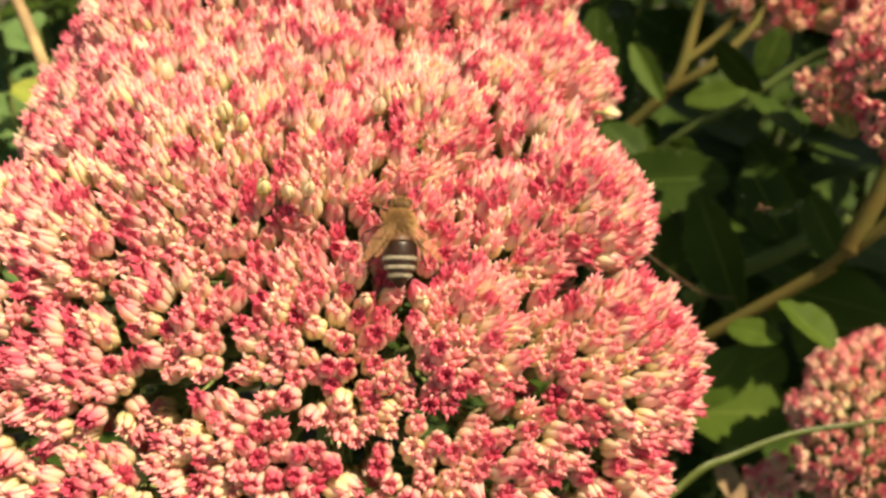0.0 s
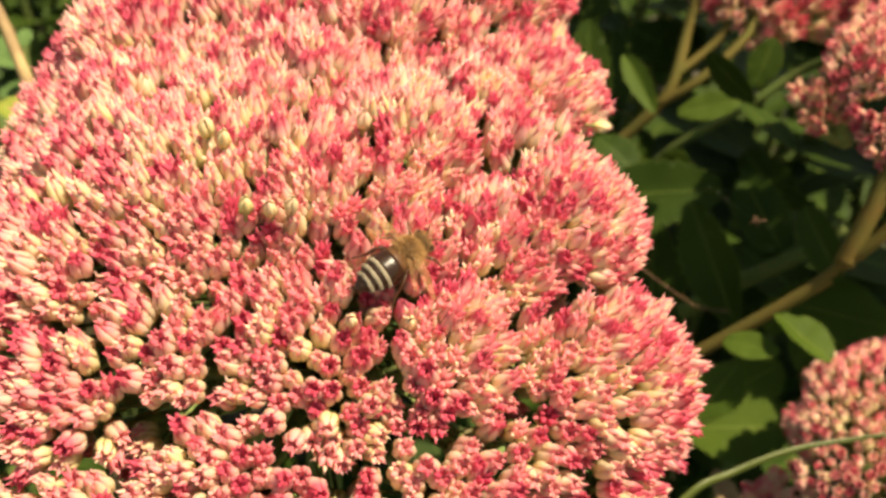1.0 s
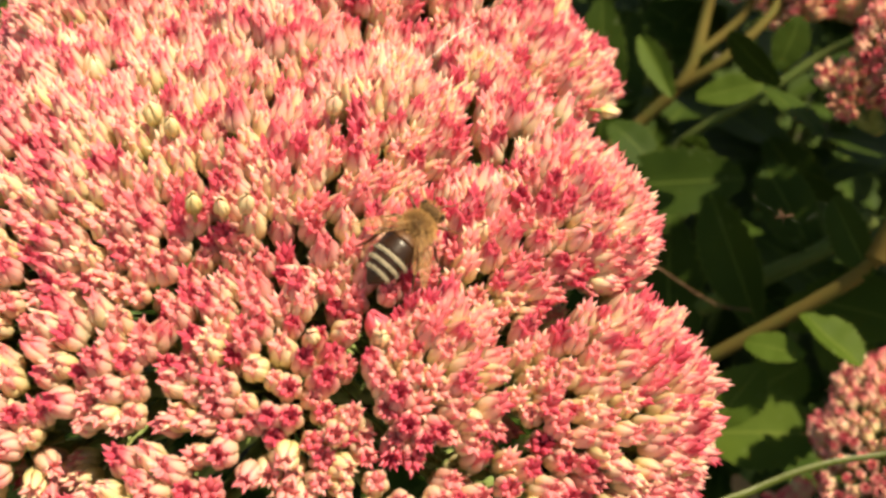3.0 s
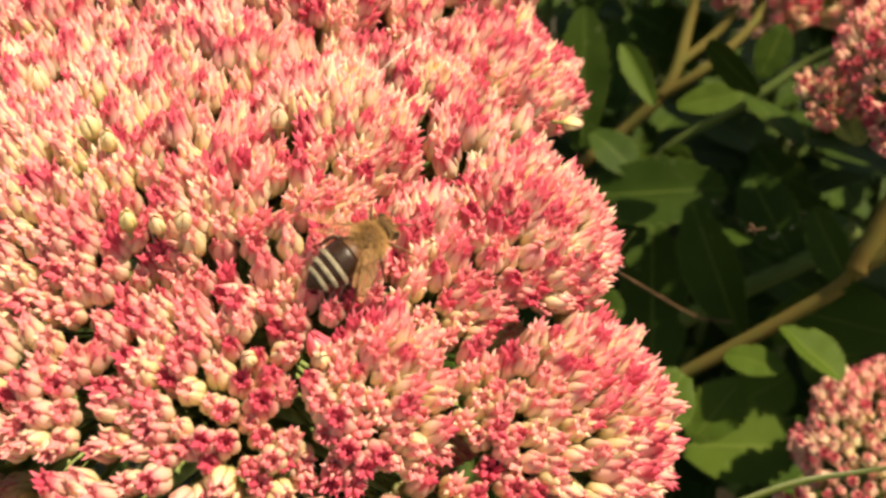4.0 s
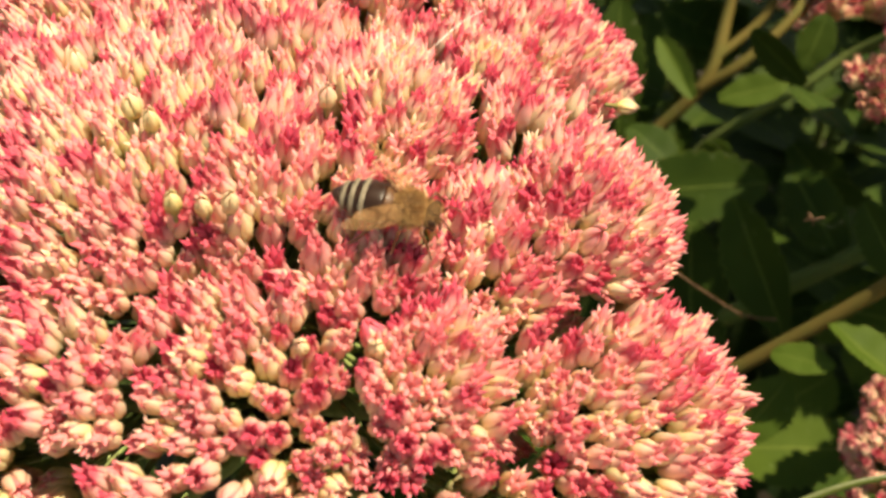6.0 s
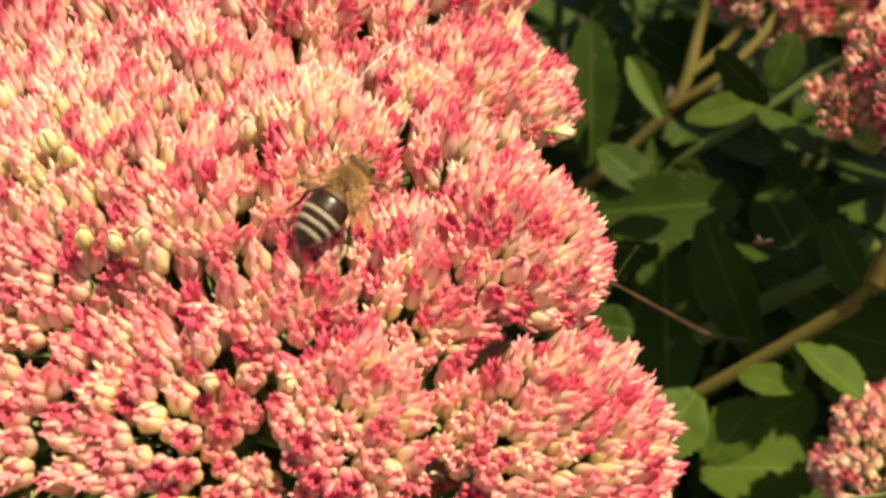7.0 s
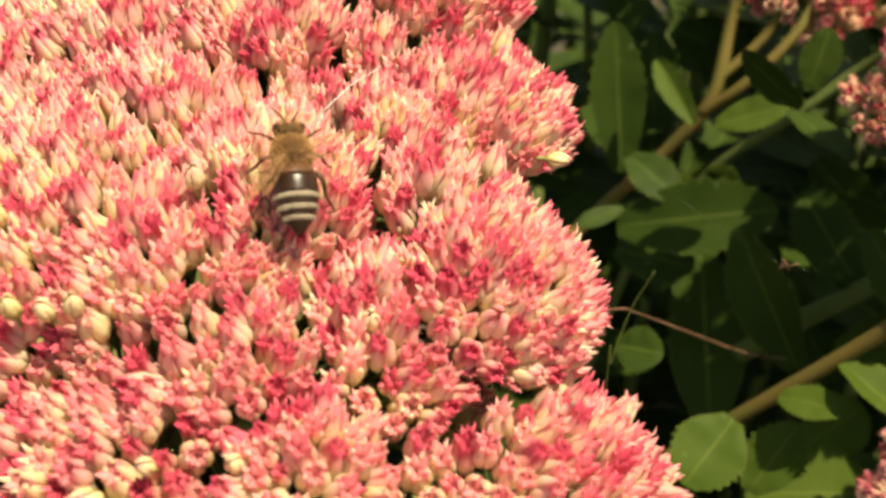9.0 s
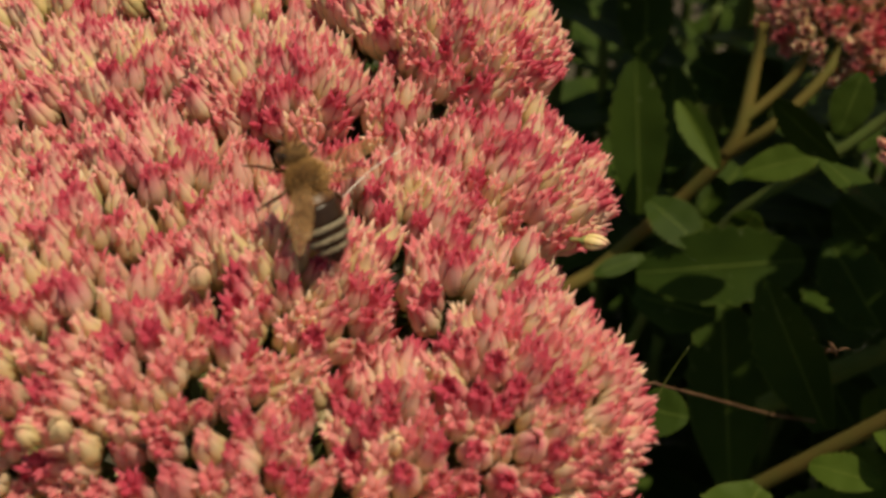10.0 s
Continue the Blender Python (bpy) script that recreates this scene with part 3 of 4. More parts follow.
def tall_shoot():
    s = thing("sedum_shoot", (0.040, 0.330, 0.0), "slender green sedum shoot leaning behind the others with dark leaves", "flowering plant", "sedum shoots")
    tube("stem", [(0.040, 0.330, -0.01), (0.045, 0.324, 0.22), (0.0680, 0.3160, 0.3720), (0.0846, 0.3147, 0.4072), (0.0952, 0.3150, 0.4292), (0.1175, 0.3112, 0.4533), (0.1358, 0.3124, 0.4700), (0.1560, 0.2850, 0.5020)], 0.0018, 0.0015, STEM_GREEN, s, rings=36, knots=(0.8,))
    tube("side_branch", [(0.1358, 0.3124, 0.4700), (0.1560, 0.3135, 0.4790), (0.1720, 0.3150, 0.4880)], 0.0016, 0.0014, STEM_GREEN, s)
    # this head, mostly out of view, is added to shade the leaves below
    small_head(s, (0.160, 0.274, 0.534), 0.031, (0.1, -0.4, 1), 6, 33, (0.156, 0.285, 0.502), 1.45, low=0.25)
    small_head(s, (0.180, 0.318, 0.512), 0.030, (0.1, -0.5, 1), 6, 31, (0.172, 0.315, 0.486), 1.35)
    leaf(s, (0.0678, 0.3264, 0.4198), (0.0638, 0.3477, 0.4641), (-0.1, -0.9, 0.25), 0.0178)
    leaf(s, (0.0847, 0.3829, 0.3898), (0.0854, 0.4160, 0.4256), (-0.1, -0.9, 0.0), 0.0201)
    leaf(s, (0.0752, 0.4169, 0.4249), (0.0738, 0.4414, 0.4531), (-0.2, -0.8, 0.5), 0.0218)
    leaf(s, (0.1037, 0.2747, 0.4759), (0.1145, 0.2520, 0.4757), (0.35, -0.5, 0.8), 0.0105)
    leaf(s, (0.1164, 0.3059, 0.4643), (0.1211, 0.3125, 0.4798), (0.0, -0.8, 0.6), 0.0115)
    leaf(s, (0.0952, 0.3073, 0.4258), (0.0993, 0.3075, 0.4360), (0.0, -0.7, 0.8), 0.0113, LEAF_SUNLIT, teeth=5)
    leaf(s, (0.0862, 0.3067, 0.4224), (0.0840, 0.3081, 0.4322), (0.0, -0.7, 0.8), 0.0066, LEAF_SUNLIT, teeth=5)
    leaf(s, (0.1322, 0.2691, 0.4199), (0.1187, 0.2982, 0.4338), (0.0, -0.9, 0.1), 0.0180)
    leaf(s, (0.0973, 0.2658, 0.3600), (0.0932, 0.3045, 0.4055), (0.0, -0.95, 0.1), 0.0245)
    leaf(s, (0.0903, 0.4016, 0.4341), (0.1153, 0.3823, 0.4307), (0.0, -0.6, 0.8), 0.0228)
    leaf(s, (0.1178, 0.3985, 0.4408), (0.1029, 0.3797, 0.4202), (0.0, -0.6, 0.8), 0.0203)
    leaf(s, (0.1350, 0.3357, 0.4048), (0.1674, 0.3121, 0.3922), (-0.2, -0.9, 0.2), 0.0215)
    leaf(s, (0.1471, 0.3799, 0.3892), (0.1683, 0.3593, 0.3722), (-0.2, -0.9, 0.2), 0.0215)
    for k in range(8):
        a = k * 2.4 + 2.0
        b = Vector((0.044, 0.326, 0.10 + 0.020 * k))
        d = Vector((math.cos(a), math.sin(a), 0.3))
        leaf(s, b + d * 0.004, b + d * 0.060, (0.1 * math.cos(a), 0.1 * math.sin(a), 1), 0.030, curl=-0.15, coarse=True)
    return s


def leaning_shoot():
    s = thing("sedum_shoot", (0.002, 0.235, 0.0), "leaning sedum shoot with an olive stem and pink flower head", "flowering plant", "sedum shoots")
    tube("stem", [(0.002, 0.235, -0.01), (0.012, 0.233, 0.20), (0.0350, 0.2285, 0.3450), (0.0694, 0.2257, 0.3880), (0.0948, 0.2240, 0.4181), (0.1202, 0.2223, 0.4484), (0.1261, 0.2215, 0.4595), (0.1338, 0.2210, 0.4730), (0.1437, 0.2255, 0.4987)], 0.0022, 0.0017, STEM, s, rings=40, knots=(0.66, 0.80))
    tube("side_branch", [(0.1261, 0.2215, 0.4595), (0.1288, 0.2246, 0.4705), (0.1319, 0.2292, 0.4829), (0.1346, 0.2382, 0.4966)], 0.0030, 0.0022, STEM, s)
    tube("side_branch", [(0.1030, 0.2718, 0.3905), (0.1090, 0.2700, 0.3985), (0.1170, 0.2671, 0.4097), (0.1353, 0.2662, 0.4266), (0.1441, 0.2651, 0.4394)], 0.0030, 0.0028, STEM_GREEN, s)
    small_head(s, (0.149, 0.239, 0.513), 0.038, (0.1, -0.8, 1), 7, 41, (0.142, 0.236, 0.492), 1.55, low=0.25)
    small_head(s, (0.1152, 0.2460, 0.4991), 0.0125, (-0.4, -0.7, 1), 4, 43, (0.1272, 0.2490, 0.4811), 1.1, 0.0, petal=PETAL_DULL)
    leaf(s, (0.1128, 0.2471, 0.4098), (0.0963, 0.2725, 0.4386), (-0.35, -0.85, -0.05), 0.0196, fold=0.35)
    leaf(s, (0.1254, 0.2190, 0.4559), (0.1188, 0.2416, 0.4633), (-0.25, -0.9, -0.05), 0.0122)
    leaf(s, (0.1130, 0.2110, 0.4330), (0.0995, 0.2190, 0.4290), (0.1, -0.4, 1), 0.0095, LEAF_SUNLIT)
    leaf(s, (0.1126, 0.2207, 0.4392), (0.1252, 0.2053, 0.4365), (0.25, -0.2, 1), 0.0130, LEAF_SUNLIT, fold=0.45)
    leaf(s, (0.1629, 0.2466, 0.4130), (0.1297, 0.2608, 0.4088), (0.0, -0.3, 1), 0.0260, LEAF_SUNLIT)
    leaf(s, (0.0998, 0.2281, 0.3786), (0.1325, 0.2228, 0.3875), (0.0, -0.3, 1), 0.0280, LEAF_SUNLIT)
    leaf(s, (0.0887, 0.2145, 0.4252), (0.0764, 0.2009, 0.4164), (0.0, -0.4, 1), 0.0180, LEAF_SUNLIT)
    leaf(s, (0.0944, 0.2088, 0.4051), (0.1057, 0.2176, 0.4212), (0.1, -0.4, 1), 0.0145, LEAF_SUNLIT)
    leaf(s, (0.0604, 0.2287, 0.4352), (0.0716, 0.2236, 0.4376), (0.0, -0.6, 0.8), 0.0115)
    leaf(s, (0.1314, 0.2647, 0.3909), (0.1406, 0.2704, 0.4006), (0.0, -0.5, 0.9), 0.0140, LEAF_SUNLIT)
    leaf(s, (0.1503, 0.2827, 0.3729), (0.1661, 0.2687, 0.3678), (0.0, -0.4, 1), 0.0240, LEAF_SUNLIT)
    leaf(s, (0.1297, 0.2693, 0.3525), (0.1469, 0.2752, 0.3643), (0.0, -0.4, 1), 0.0220, LEAF_SUNLIT)
    leaf(s, (0.1230, 0.2454, 0.3338), (0.1300, 0.2254, 0.3300), (0.2, -0.4, 1), 0.010, DEAD, fold=0.5, curl=0.3, rag=0.2, label="withered tan leaf")
    leaf(s, (0.1402, 0.2410, 0.3647), (0.1430, 0.2280, 0.3800), (0.4, -0.7, 0.5), 0.012, DEAD, fold=0.6, curl=0.3, rag=0.2, label="withered tan leaf")
    for k in range(9):
        a = k * 2.4 + 1.1
        b = Vector((0.008 + 0.003 * k, 0.233, 0.10 + 0.024 * k))
        d = Vector((math.cos(a), math.sin(a), 0.3))
        leaf(s, b + d * 0.004, b + d * 0.060, (0.1 * math.cos(a), 0.1 * math.sin(a), 1), 0.030, curl=-0.15, coarse=True)
    return s


def low_shoot():
    s = thing("sedum_shoot", (0.120, 0.190, 0.0), "lower sedum shoot with a pale pink flower head just opening", "flowering plant", "sedum shoots")
    tube("stem", [(0.120, 0.190, -0.01), (0.130, 0.192, 0.2), (0.146, 0.194, 0.392)], 0.0045, 0.0035, STEM_GREEN, s, knots=(0.5, 0.8))
    small_head(s, (0.147, 0.190, 0.434), 0.036, (-0.05, -0.35, 1), 8, 51, (0.146, 0.194, 0.388), 1.3)
    small_head(s, (0.1165, 0.190, 0.3960), 0.011, (-0.3, -0.6, 1), 4, 52, (0.136, 0.193, 0.372), 1.25)
    for k in range(8):
        a = k * 2.4 + 0.3
        b = Vector((0.128, 0.192, 0.14 + 0.026 * k))
        d = Vector((math.cos(a), math.sin(a), 0.3))
        leaf(s, b + d * 0.004, b + d * 0.060, (0.1 * math.cos(a), 0.1 * math.sin(a), 1), 0.030, curl=-0.15, coarse=True)
    return s


def shade_shoot(x, y, z, radius, seed):
    """A flowering shoot like the clump's, its head out of view, added to cast shade."""
    s = thing("sedum_shoot", (x - 0.03, y, 0.0), "sedum shoot added to cast shade, its wide pink flower head out of view", "flowering plant", "sedum shoots")
    tube("stem", [(x - 0.03, y, -0.01), (x - 0.02, y, z * 0.5), (x, y, z - 0.035)], 0.0045, 0.0035, STEM_GREEN, s)
    small_head(s, (x, y, z), radius, (0, -0.1, 1), 8, seed, (x, y, z - 0.04), 1.0, 0.0, 1.5)
    for k in range(18):
        a = k * 2.4 + seed
        b = Vector((x - 0.02, y, 0.18 + 0.016 * k))
        d = Vector((math.cos(a), math.sin(a), 0.3))
        leaf(s, b + d * 0.004, b + d * 0.070, (0.1 * math.cos(a), 0.1 * math.sin(a), 1), 0.038, curl=-0.15, coarse=True)
    return s


fork_shoot()
tall_shoot()
leaning_shoot()
low_shoot()
for i, (x, y, z, r) in enumerate(((0.115, 0.425, 0.525, 0.046), (0.190, 0.395, 0.530, 0.046), (0.255, 0.330, 0.530, 0.046), (0.210, 0.287, 0.525, 0.040), (0.050, 0.465, 0.525, 0.042))):
    shade_shoot(x, y, z, r, 61 + i)


def leafy_shoot(x, y, top, seed, tilt=(0, 0)):
    """A flowerless sedum shoot: pairs of broad toothed leaves up a green stem."""
    rng = random.Random(seed)
    s = thing("leafy_shoot", (x, y, 0.0), "leafy green sedum shoot without flowers in the shade", "plant", "leafy shoots")
    end = Vector((x + tilt[0], y + tilt[1], top))
    mid = Vector((x, y, 0)).lerp(end, 0.5) + Vector((rng.uniform(-0.01, 0.01), rng.uniform(-0.01, 0.01), 0))
    tube("stem", [(x, y, -0.01), mid, end], 0.0045, 0.0022, STEM_GREEN, s, rings=16)
    n = int(top / 0.021)
    for k in range(4, n):
        f = k / (n - 1)
        b = Vector((x, y, 0)).lerp(mid, f * 2) if f < 0.5 else mid.lerp(end, f * 2 - 1)
        a = k * 2.4 + rng.uniform(-0.3, 0.3)
        d = Vector((math.cos(a), math.sin(a), rng.uniform(0.1, 0.7)))
        ln = rng.uniform(0.045, 0.065) * (1.0 if f < 0.85 else 0.6)
        leaf(s, b + d * 0.003, b + d.normalized() * ln, Vector((0, 0, 1)) - d * 0.2, ln * rng.uniform(0.42, 0.55), curl=rng.uniform(-0.25, 0.1), fold=rng.uniform(0.1, 0.4), teeth=6, coarse=y > 0.45)
    return s


for i, (x, y, top, tx, ty) in enumerate((
        (0.140, 0.430, 0.40, 0.01, 0.0), (0.210, 0.380, 0.38, 0.0, 0.0), (0.250, 0.290, 0.36, 0.01, 0.0), (0.060, 0.460, 0.42, 0.0, 0.0),
        (0.200, 0.500, 0.40, 0.0, 0.0), (0.300, 0.440, 0.42, 0.0, 0.0), (0.200, 0.240, 0.33, 0.0, 0.0), (0.090, 0.380, 0.36, 0.0, 0.0),
        (-0.020, 0.420, 0.40, 0.0, 0.02), (-0.090, 0.500, 0.42, 0.0, 0.0), (0.120, 0.560, 0.45, 0.0, 0.0), (0.160, 0.320, 0.34, 0.0, 0.0),
        (0.080, 0.270, 0.30, 0.0, 0.0), (0.150, 0.370, 0.37, 0.0, 0.0), (0.110, 0.480, 0.42, 0.0, 0.0), (0.170, 0.450, 0.41, 0.0, 0.0), (0.230, 0.430, 0.40, 0.0, 0.0),
        (0.020, 0.500, 0.43, 0.0, 0.0), (0.260, 0.360, 0.38, 0.0, 0.0), (0.300, 0.360, 0.38, 0.0, 0.0), (0.040, 0.370, 0.38, 0.0, 0.0), (0.140, 0.270, 0.31, 0.0, 0.0), (0.230, 0.200, 0.31, 0.0, 0.0),
        (-0.060, 0.400, 0.38, 0.0, 0.0), (-0.130, 0.420, 0.36, 0.0, 0.0), (-0.200, 0.340, 0.34, 0.0, 0.0), (-0.150, 0.250, 0.30, 0.0, 0.0), (0.180, 0.180, 0.30, 0.0, 0.0), (-0.180, 0.460, 0.36, 0.0, 0.0), (-0.260, 0.380, 0.34, 0.0, 0.0))):
    leafy_shoot(x, y, top, 100 + i, (tx, ty))
rng = random.Random(77)
FARS = [leafy_shoot(0.50, 0.80, 0.42, 300), leafy_shoot(0.36, 0.62, 0.46, 301), leafy_shoot(-0.30, 0.62, 0.44, 302)]
for gx in range(-8, 12):
    for gy in range(5):
        p = (gx * 0.075 + rng.uniform(-0.03, 0.03), 0.58 + gy * 0.12 + rng.uniform(-0.04, 0.04))
        copy_thing(rng.choice(FARS), pose(p[0], p[1], 0, 0, 0, rng.uniform(0, 360)))


# ---- behind the head on the other side: a low herb and a dry stalk ----
def herb():
    rng = random.Random(7)
    s = thing("herb", (-0.130, 0.300, 0.0), "low herb with small rounded green leaves in the sun", "plant")
    for j in range(15):
        top = Vector((-0.138 + rng.uniform(-0.032, 0.030), 0.312 + rng.uniform(-0.035, 0.035), 0.455 + rng.uniform(-0.035, 0.012)))
        tube("stem", [(-0.130 + 0.004 * j - 0.016, 0.300, -0.01), (top.x * 0.6 - 0.052, 0.30, 0.25), top], 0.0020, 0.0012, STEM_GREEN, s, sides=6, rings=10)
        for k in range(11):
            a = k * 2.4 + j
            b = top - Vector((0, 0, 0.008 * k))
            d = Vector((math.cos(a), math.sin(a), 0.5 if k < 3 else 0.1))
            ln = rng.uniform(0.011, 0.019) * (0.7 if k < 2 else 1.0)
            leaf(s, b, b + d.normalized() * ln, Vector((0, -0.2, 1)) - d * 0.3, ln * 0.72, LEAF_HERB, fold=0.2, curl=-0.2, teeth=4, thick=0.0006)
    leaf(s, (-0.1323, 0.2805, 0.4516), (-0.1195, 0.2830, 0.4490), (0.0, -0.5, 1), 0.0100, LEAF_YELLOW, label="yellowing leaf")
    return s


herb()


def dry_stalk():
    s = thing("dry_stalk", (-0.083, 0.190, 0.0), "tan dried flower stalk leaning against the plants", "dry stalk")
    tube("stalk", [(-0.083, 0.190, -0.01), (-0.083, 0.200, 0.30), (-0.0847, 0.2110, 0.4787), (-0.0909, 0.2225, 0.4897), (-0.0993, 0.2364, 0.4978), (-0.1095, 0.2496, 0.5082), (-0.1250, 0.2660, 0.5230)], 0.0019, 0.0014, DRY, s, rings=50, knots=(0.2, 0.72), wobble=0.15)
    return s


dry_stalk()


# ---- small things among the stems ----
def grass_blade():
    s = thing("grass", (0.040, 0.120, 0.0), "long arching green blade of grass", "grass")
    pts = spline([(0.040, 0.120, -0.005), (0.046, 0.126, 0.25), (0.0560, 0.1340, 0.4200), (0.0734, 0.1489, 0.4452), (0.0858, 0.1558, 0.4484), (0.0994, 0.1608, 0.4516), (0.1129, 0.1633, 0.4536), (0.1262, 0.1645, 0.4553), (0.1500, 0.1650, 0.4480)], 48)
    V, F, o = [], [], Vector(s.location)
    for i, p in enumerate(pts):
        d = Vector(pts[min(i + 1, 47)] - pts[max(i - 1, 0)]).normalized()
        side = d.cross(Vector((0, -0.75, 0.65))).normalized()
        up = side.cross(d)
        w = 0.0010 * (1 - (i / 47) ** 3)
        c = Vector(p) - o
        V += [c - side * w + up * 0.0006, c - up * 0.0001, c + side * w + up * 0.0006, c + up * 0.0002]
    for i in range(47):
        for k in range(4):
            a, b = i * 4 + k, i * 4 + (k + 1) % 4
            F.append((a, b, b + 4, a + 4))
    part("blade", mesh_of("blade", V, F, [GRASS]), s)
    return s


grass_blade()


def dry_twig():
    s = thing("dry_twig", (0.1028, 0.2419, 0.4156), "thin brown withered twig hanging between stems", "twig")
    tube("twig", [(0.0458, 0.1780, 0.4920), (0.0558, 0.1911, 0.4823), (0.0602, 0.1939, 0.4787), (0.0762, 0.2150, 0.4530), (0.0962, 0.2381, 0.4241), (0.1050, 0.2360, 0.4250)], 0.00018, 0.00028, TWIG, s, sides=6, rings=40, knots=(0.25, 0.45, 0.7), wobble=0.5)
    return s


dry_twig()


def silk():
    """A spider's thread between the flower head and a leaf, with a dried bit caught on it."""
    M = Mat("silk", 0.4)
    M.colour((0.75, 0.72, 0.65))
    s = thing("spider_thread", (0.0372, 0.1780, 0.5425), "fine spider thread with a dried floret caught on it", "spider thread")
    tube("thread", [(0.0372, 0.1780, 0.5400), (0.0600, 0.1785, 0.5200), (0.0819, 0.1790, 0.5040), (0.1000, 0.2080, 0.4820), (0.1188, 0.2416, 0.4633)], 0.0000025, 0.0000025, M.m, s, sides=4, rings=16, wobble=0.0)
    o = Vector(s.location)
    rng = random.Random(3)
    core = None
    for k in range(6):
        d = Vector([rng.uniform(-1, 1) for _ in range(3)]).normalized()
        a = Vector((0.0819, 0.1790, 0.5040))
        g = tube_geo([a, a + d * 0.0012 + Vector((0, 0, 0.0003)), a + d * 0.0019], 0.0002, 0.00006, 5, 5)
        me = mesh_of("dried_floret", [v - o for v in g[0]], g[1], [TWIG])
        if core is None:
            core = part("dried_floret", me, s, "brown dried floret")
        else:
            part("shrivelled_petal", me, core)
    for a, b in (((0.0134, 0.1536, 0.5490), (0.0199, 0.1613, 0.5510)), ((0.0060, 0.1475, 0.5495), (0.0085, 0.1500, 0.5515))):
        h = thing("plant_hair", a, "short white plant fibre lying on the florets", "fibre", "fibres")
        m = (Vector(a) + Vector(b)) * 0.5 + Vector((0, 0, 0.0006))
        tube("fibre", [a, m, b], 0.00007, 0.00004, M.m, h, sides=5, rings=10)


silk()


def fine_stalk():
    s = thing("grass_stalk", (0.0595, 0.1971, 0.0), "hair-thin green stalk of grass", "grass")
    tube("stalk", [(0.0520, 0.1850, -0.01), (0.0530, 0.1840, 0.3), (0.0536, 0.1784, 0.4700), (0.0545, 0.1810, 0.4780), (0.0578, 0.1860, 0.4870), (0.0617, 0.1890, 0.4938)], 0.00024, 0.00010, GRASS, s, sides=5, rings=40)
    return s


fine_stalk()


# ---- the honeybee ----
def bee_materials():
    M = Mat("bee_shell", 0.30)
    M.b.inputs["Specular IOR Level"].default_value = 0.32
    c = M.mix(M.noise(900.0, 3.0), (0.013, 0.0055, 0.0025), (0.034, 0.014, 0.006))
    M.colour(c)
    M.bump(M.noise(5000.0, 2.0), 0.2, 0.0001)
    shell = M.m
    band = plain("bee_band", (0.36, 0.30, 0.21), (0.23, 0.185, 0.125), 1500.0, 0.8, 0.1, 0.5, 0.0002)
    fur = plain("bee_fur", (0.56, 0.33, 0.12), (0.36, 0.19, 0.07), 1200.0, 0.85, 0.2, 0.0)
    skin = plain("bee_thorax", (0.06, 0.032, 0.014), (0.12, 0.065, 0.025), 1000.0, 0.8, spec=0.15)
    dark = plain("bee_leg", (0.06, 0.024, 0.010), (0.17, 0.065, 0.025), 800.0, 0.4)
    rust = plain("bee_rust", (0.10, 0.045, 0.018), (0.055, 0.022, 0.010), 700.0, 0.4, spec=0.3)
    W = Mat("bee_wing", 0.55)
    W.b.inputs["Specular IOR Level"].default_value = 0.08
    veins = W.node("TexVoronoi", Scale=330.0)
    veins.feature = "DISTANCE_TO_EDGE"
    tc = W.node("TexCoord")
    W.link(tc.outputs["Object"], veins.inputs["Vector"])
    line = W.math("LESS_THAN", veins.outputs["Distance"], 0.03)
    c = W.mix(line, (0.36, 0.20, 0.09), (0.14, 0.07, 0.03))
    W.colour(c)
    W.link(W.math("ADD", W.math("MULTIPLY", line, 0.20), 0.22), W.b.inputs["Alpha"])
    return shell, rust, band, fur, skin, dark, W.m


SHELL, RUST, BAND, FUR, SKIN, LEGM, WING = bee_materials()


def lathe(profile, squash, sides=20, drop=0.0):
    """Rings round the x axis: (x, radius) rows; squash flattens z, drop lowers the ends."""
    V, F = [], []
    for x, r in profile:
        for k in range(sides):
            a = 2 * math.pi * k / sides
            V.append((x, r * math.cos(a), r * squash * math.sin(a) + drop * x * abs(x)))
    n = len(profile)
    for i in range(n - 1):
        for k in range(sides):
            a, b = i * sides + k, i * sides + (k + 1) % sides
            F.append((a, a + sides, b + sides, b))
    F.append(tuple(range(sides)))
    F.append(tuple(range((n - 1) * sides, n * sides))[::-1])
    return V, F


def hairs(rng, count, surface, length, width):
    """Short tapered bristles standing on a surface given as a function of (u, v) to place and normal."""
    V, F = [], []
    for _ in range(count):
        p, n = surface(rng.random(), rng.random())
        d = (n + Vector([rng.gauss(0, 0.35) for _ in range(3)])).normalized()
        f = frame_of(d)
        ln = length * rng.uniform(0.6, 1.2)
        q = len(V)
        for j in range(3):
            V.append(p + f @ Vector((width * math.cos(j * 2.094), width * math.sin(j * 2.094), 0)))
        V.append(p + d * ln)
        F += [(q, q + 1, q + 3), (q + 1, q + 2, q + 3), (q + 2, q, q + 3)]
    return V, F


def ball_surface(c, rx, ry, rz, top=-0.5):
    def at(u, v):
        z = top + (1 - top) * u
        s = math.sqrt(max(0.0, 1 - z * z))
        a = v * 6.2832
        n = Vector((s * math.cos(a) / rx, s * math.sin(a) / ry, z / rz)).normalized()
        return Vector((c[0] + rx * s * math.cos(a), c[1] + ry * s * math.sin(a), c[2] + rz * z)), n
    return at


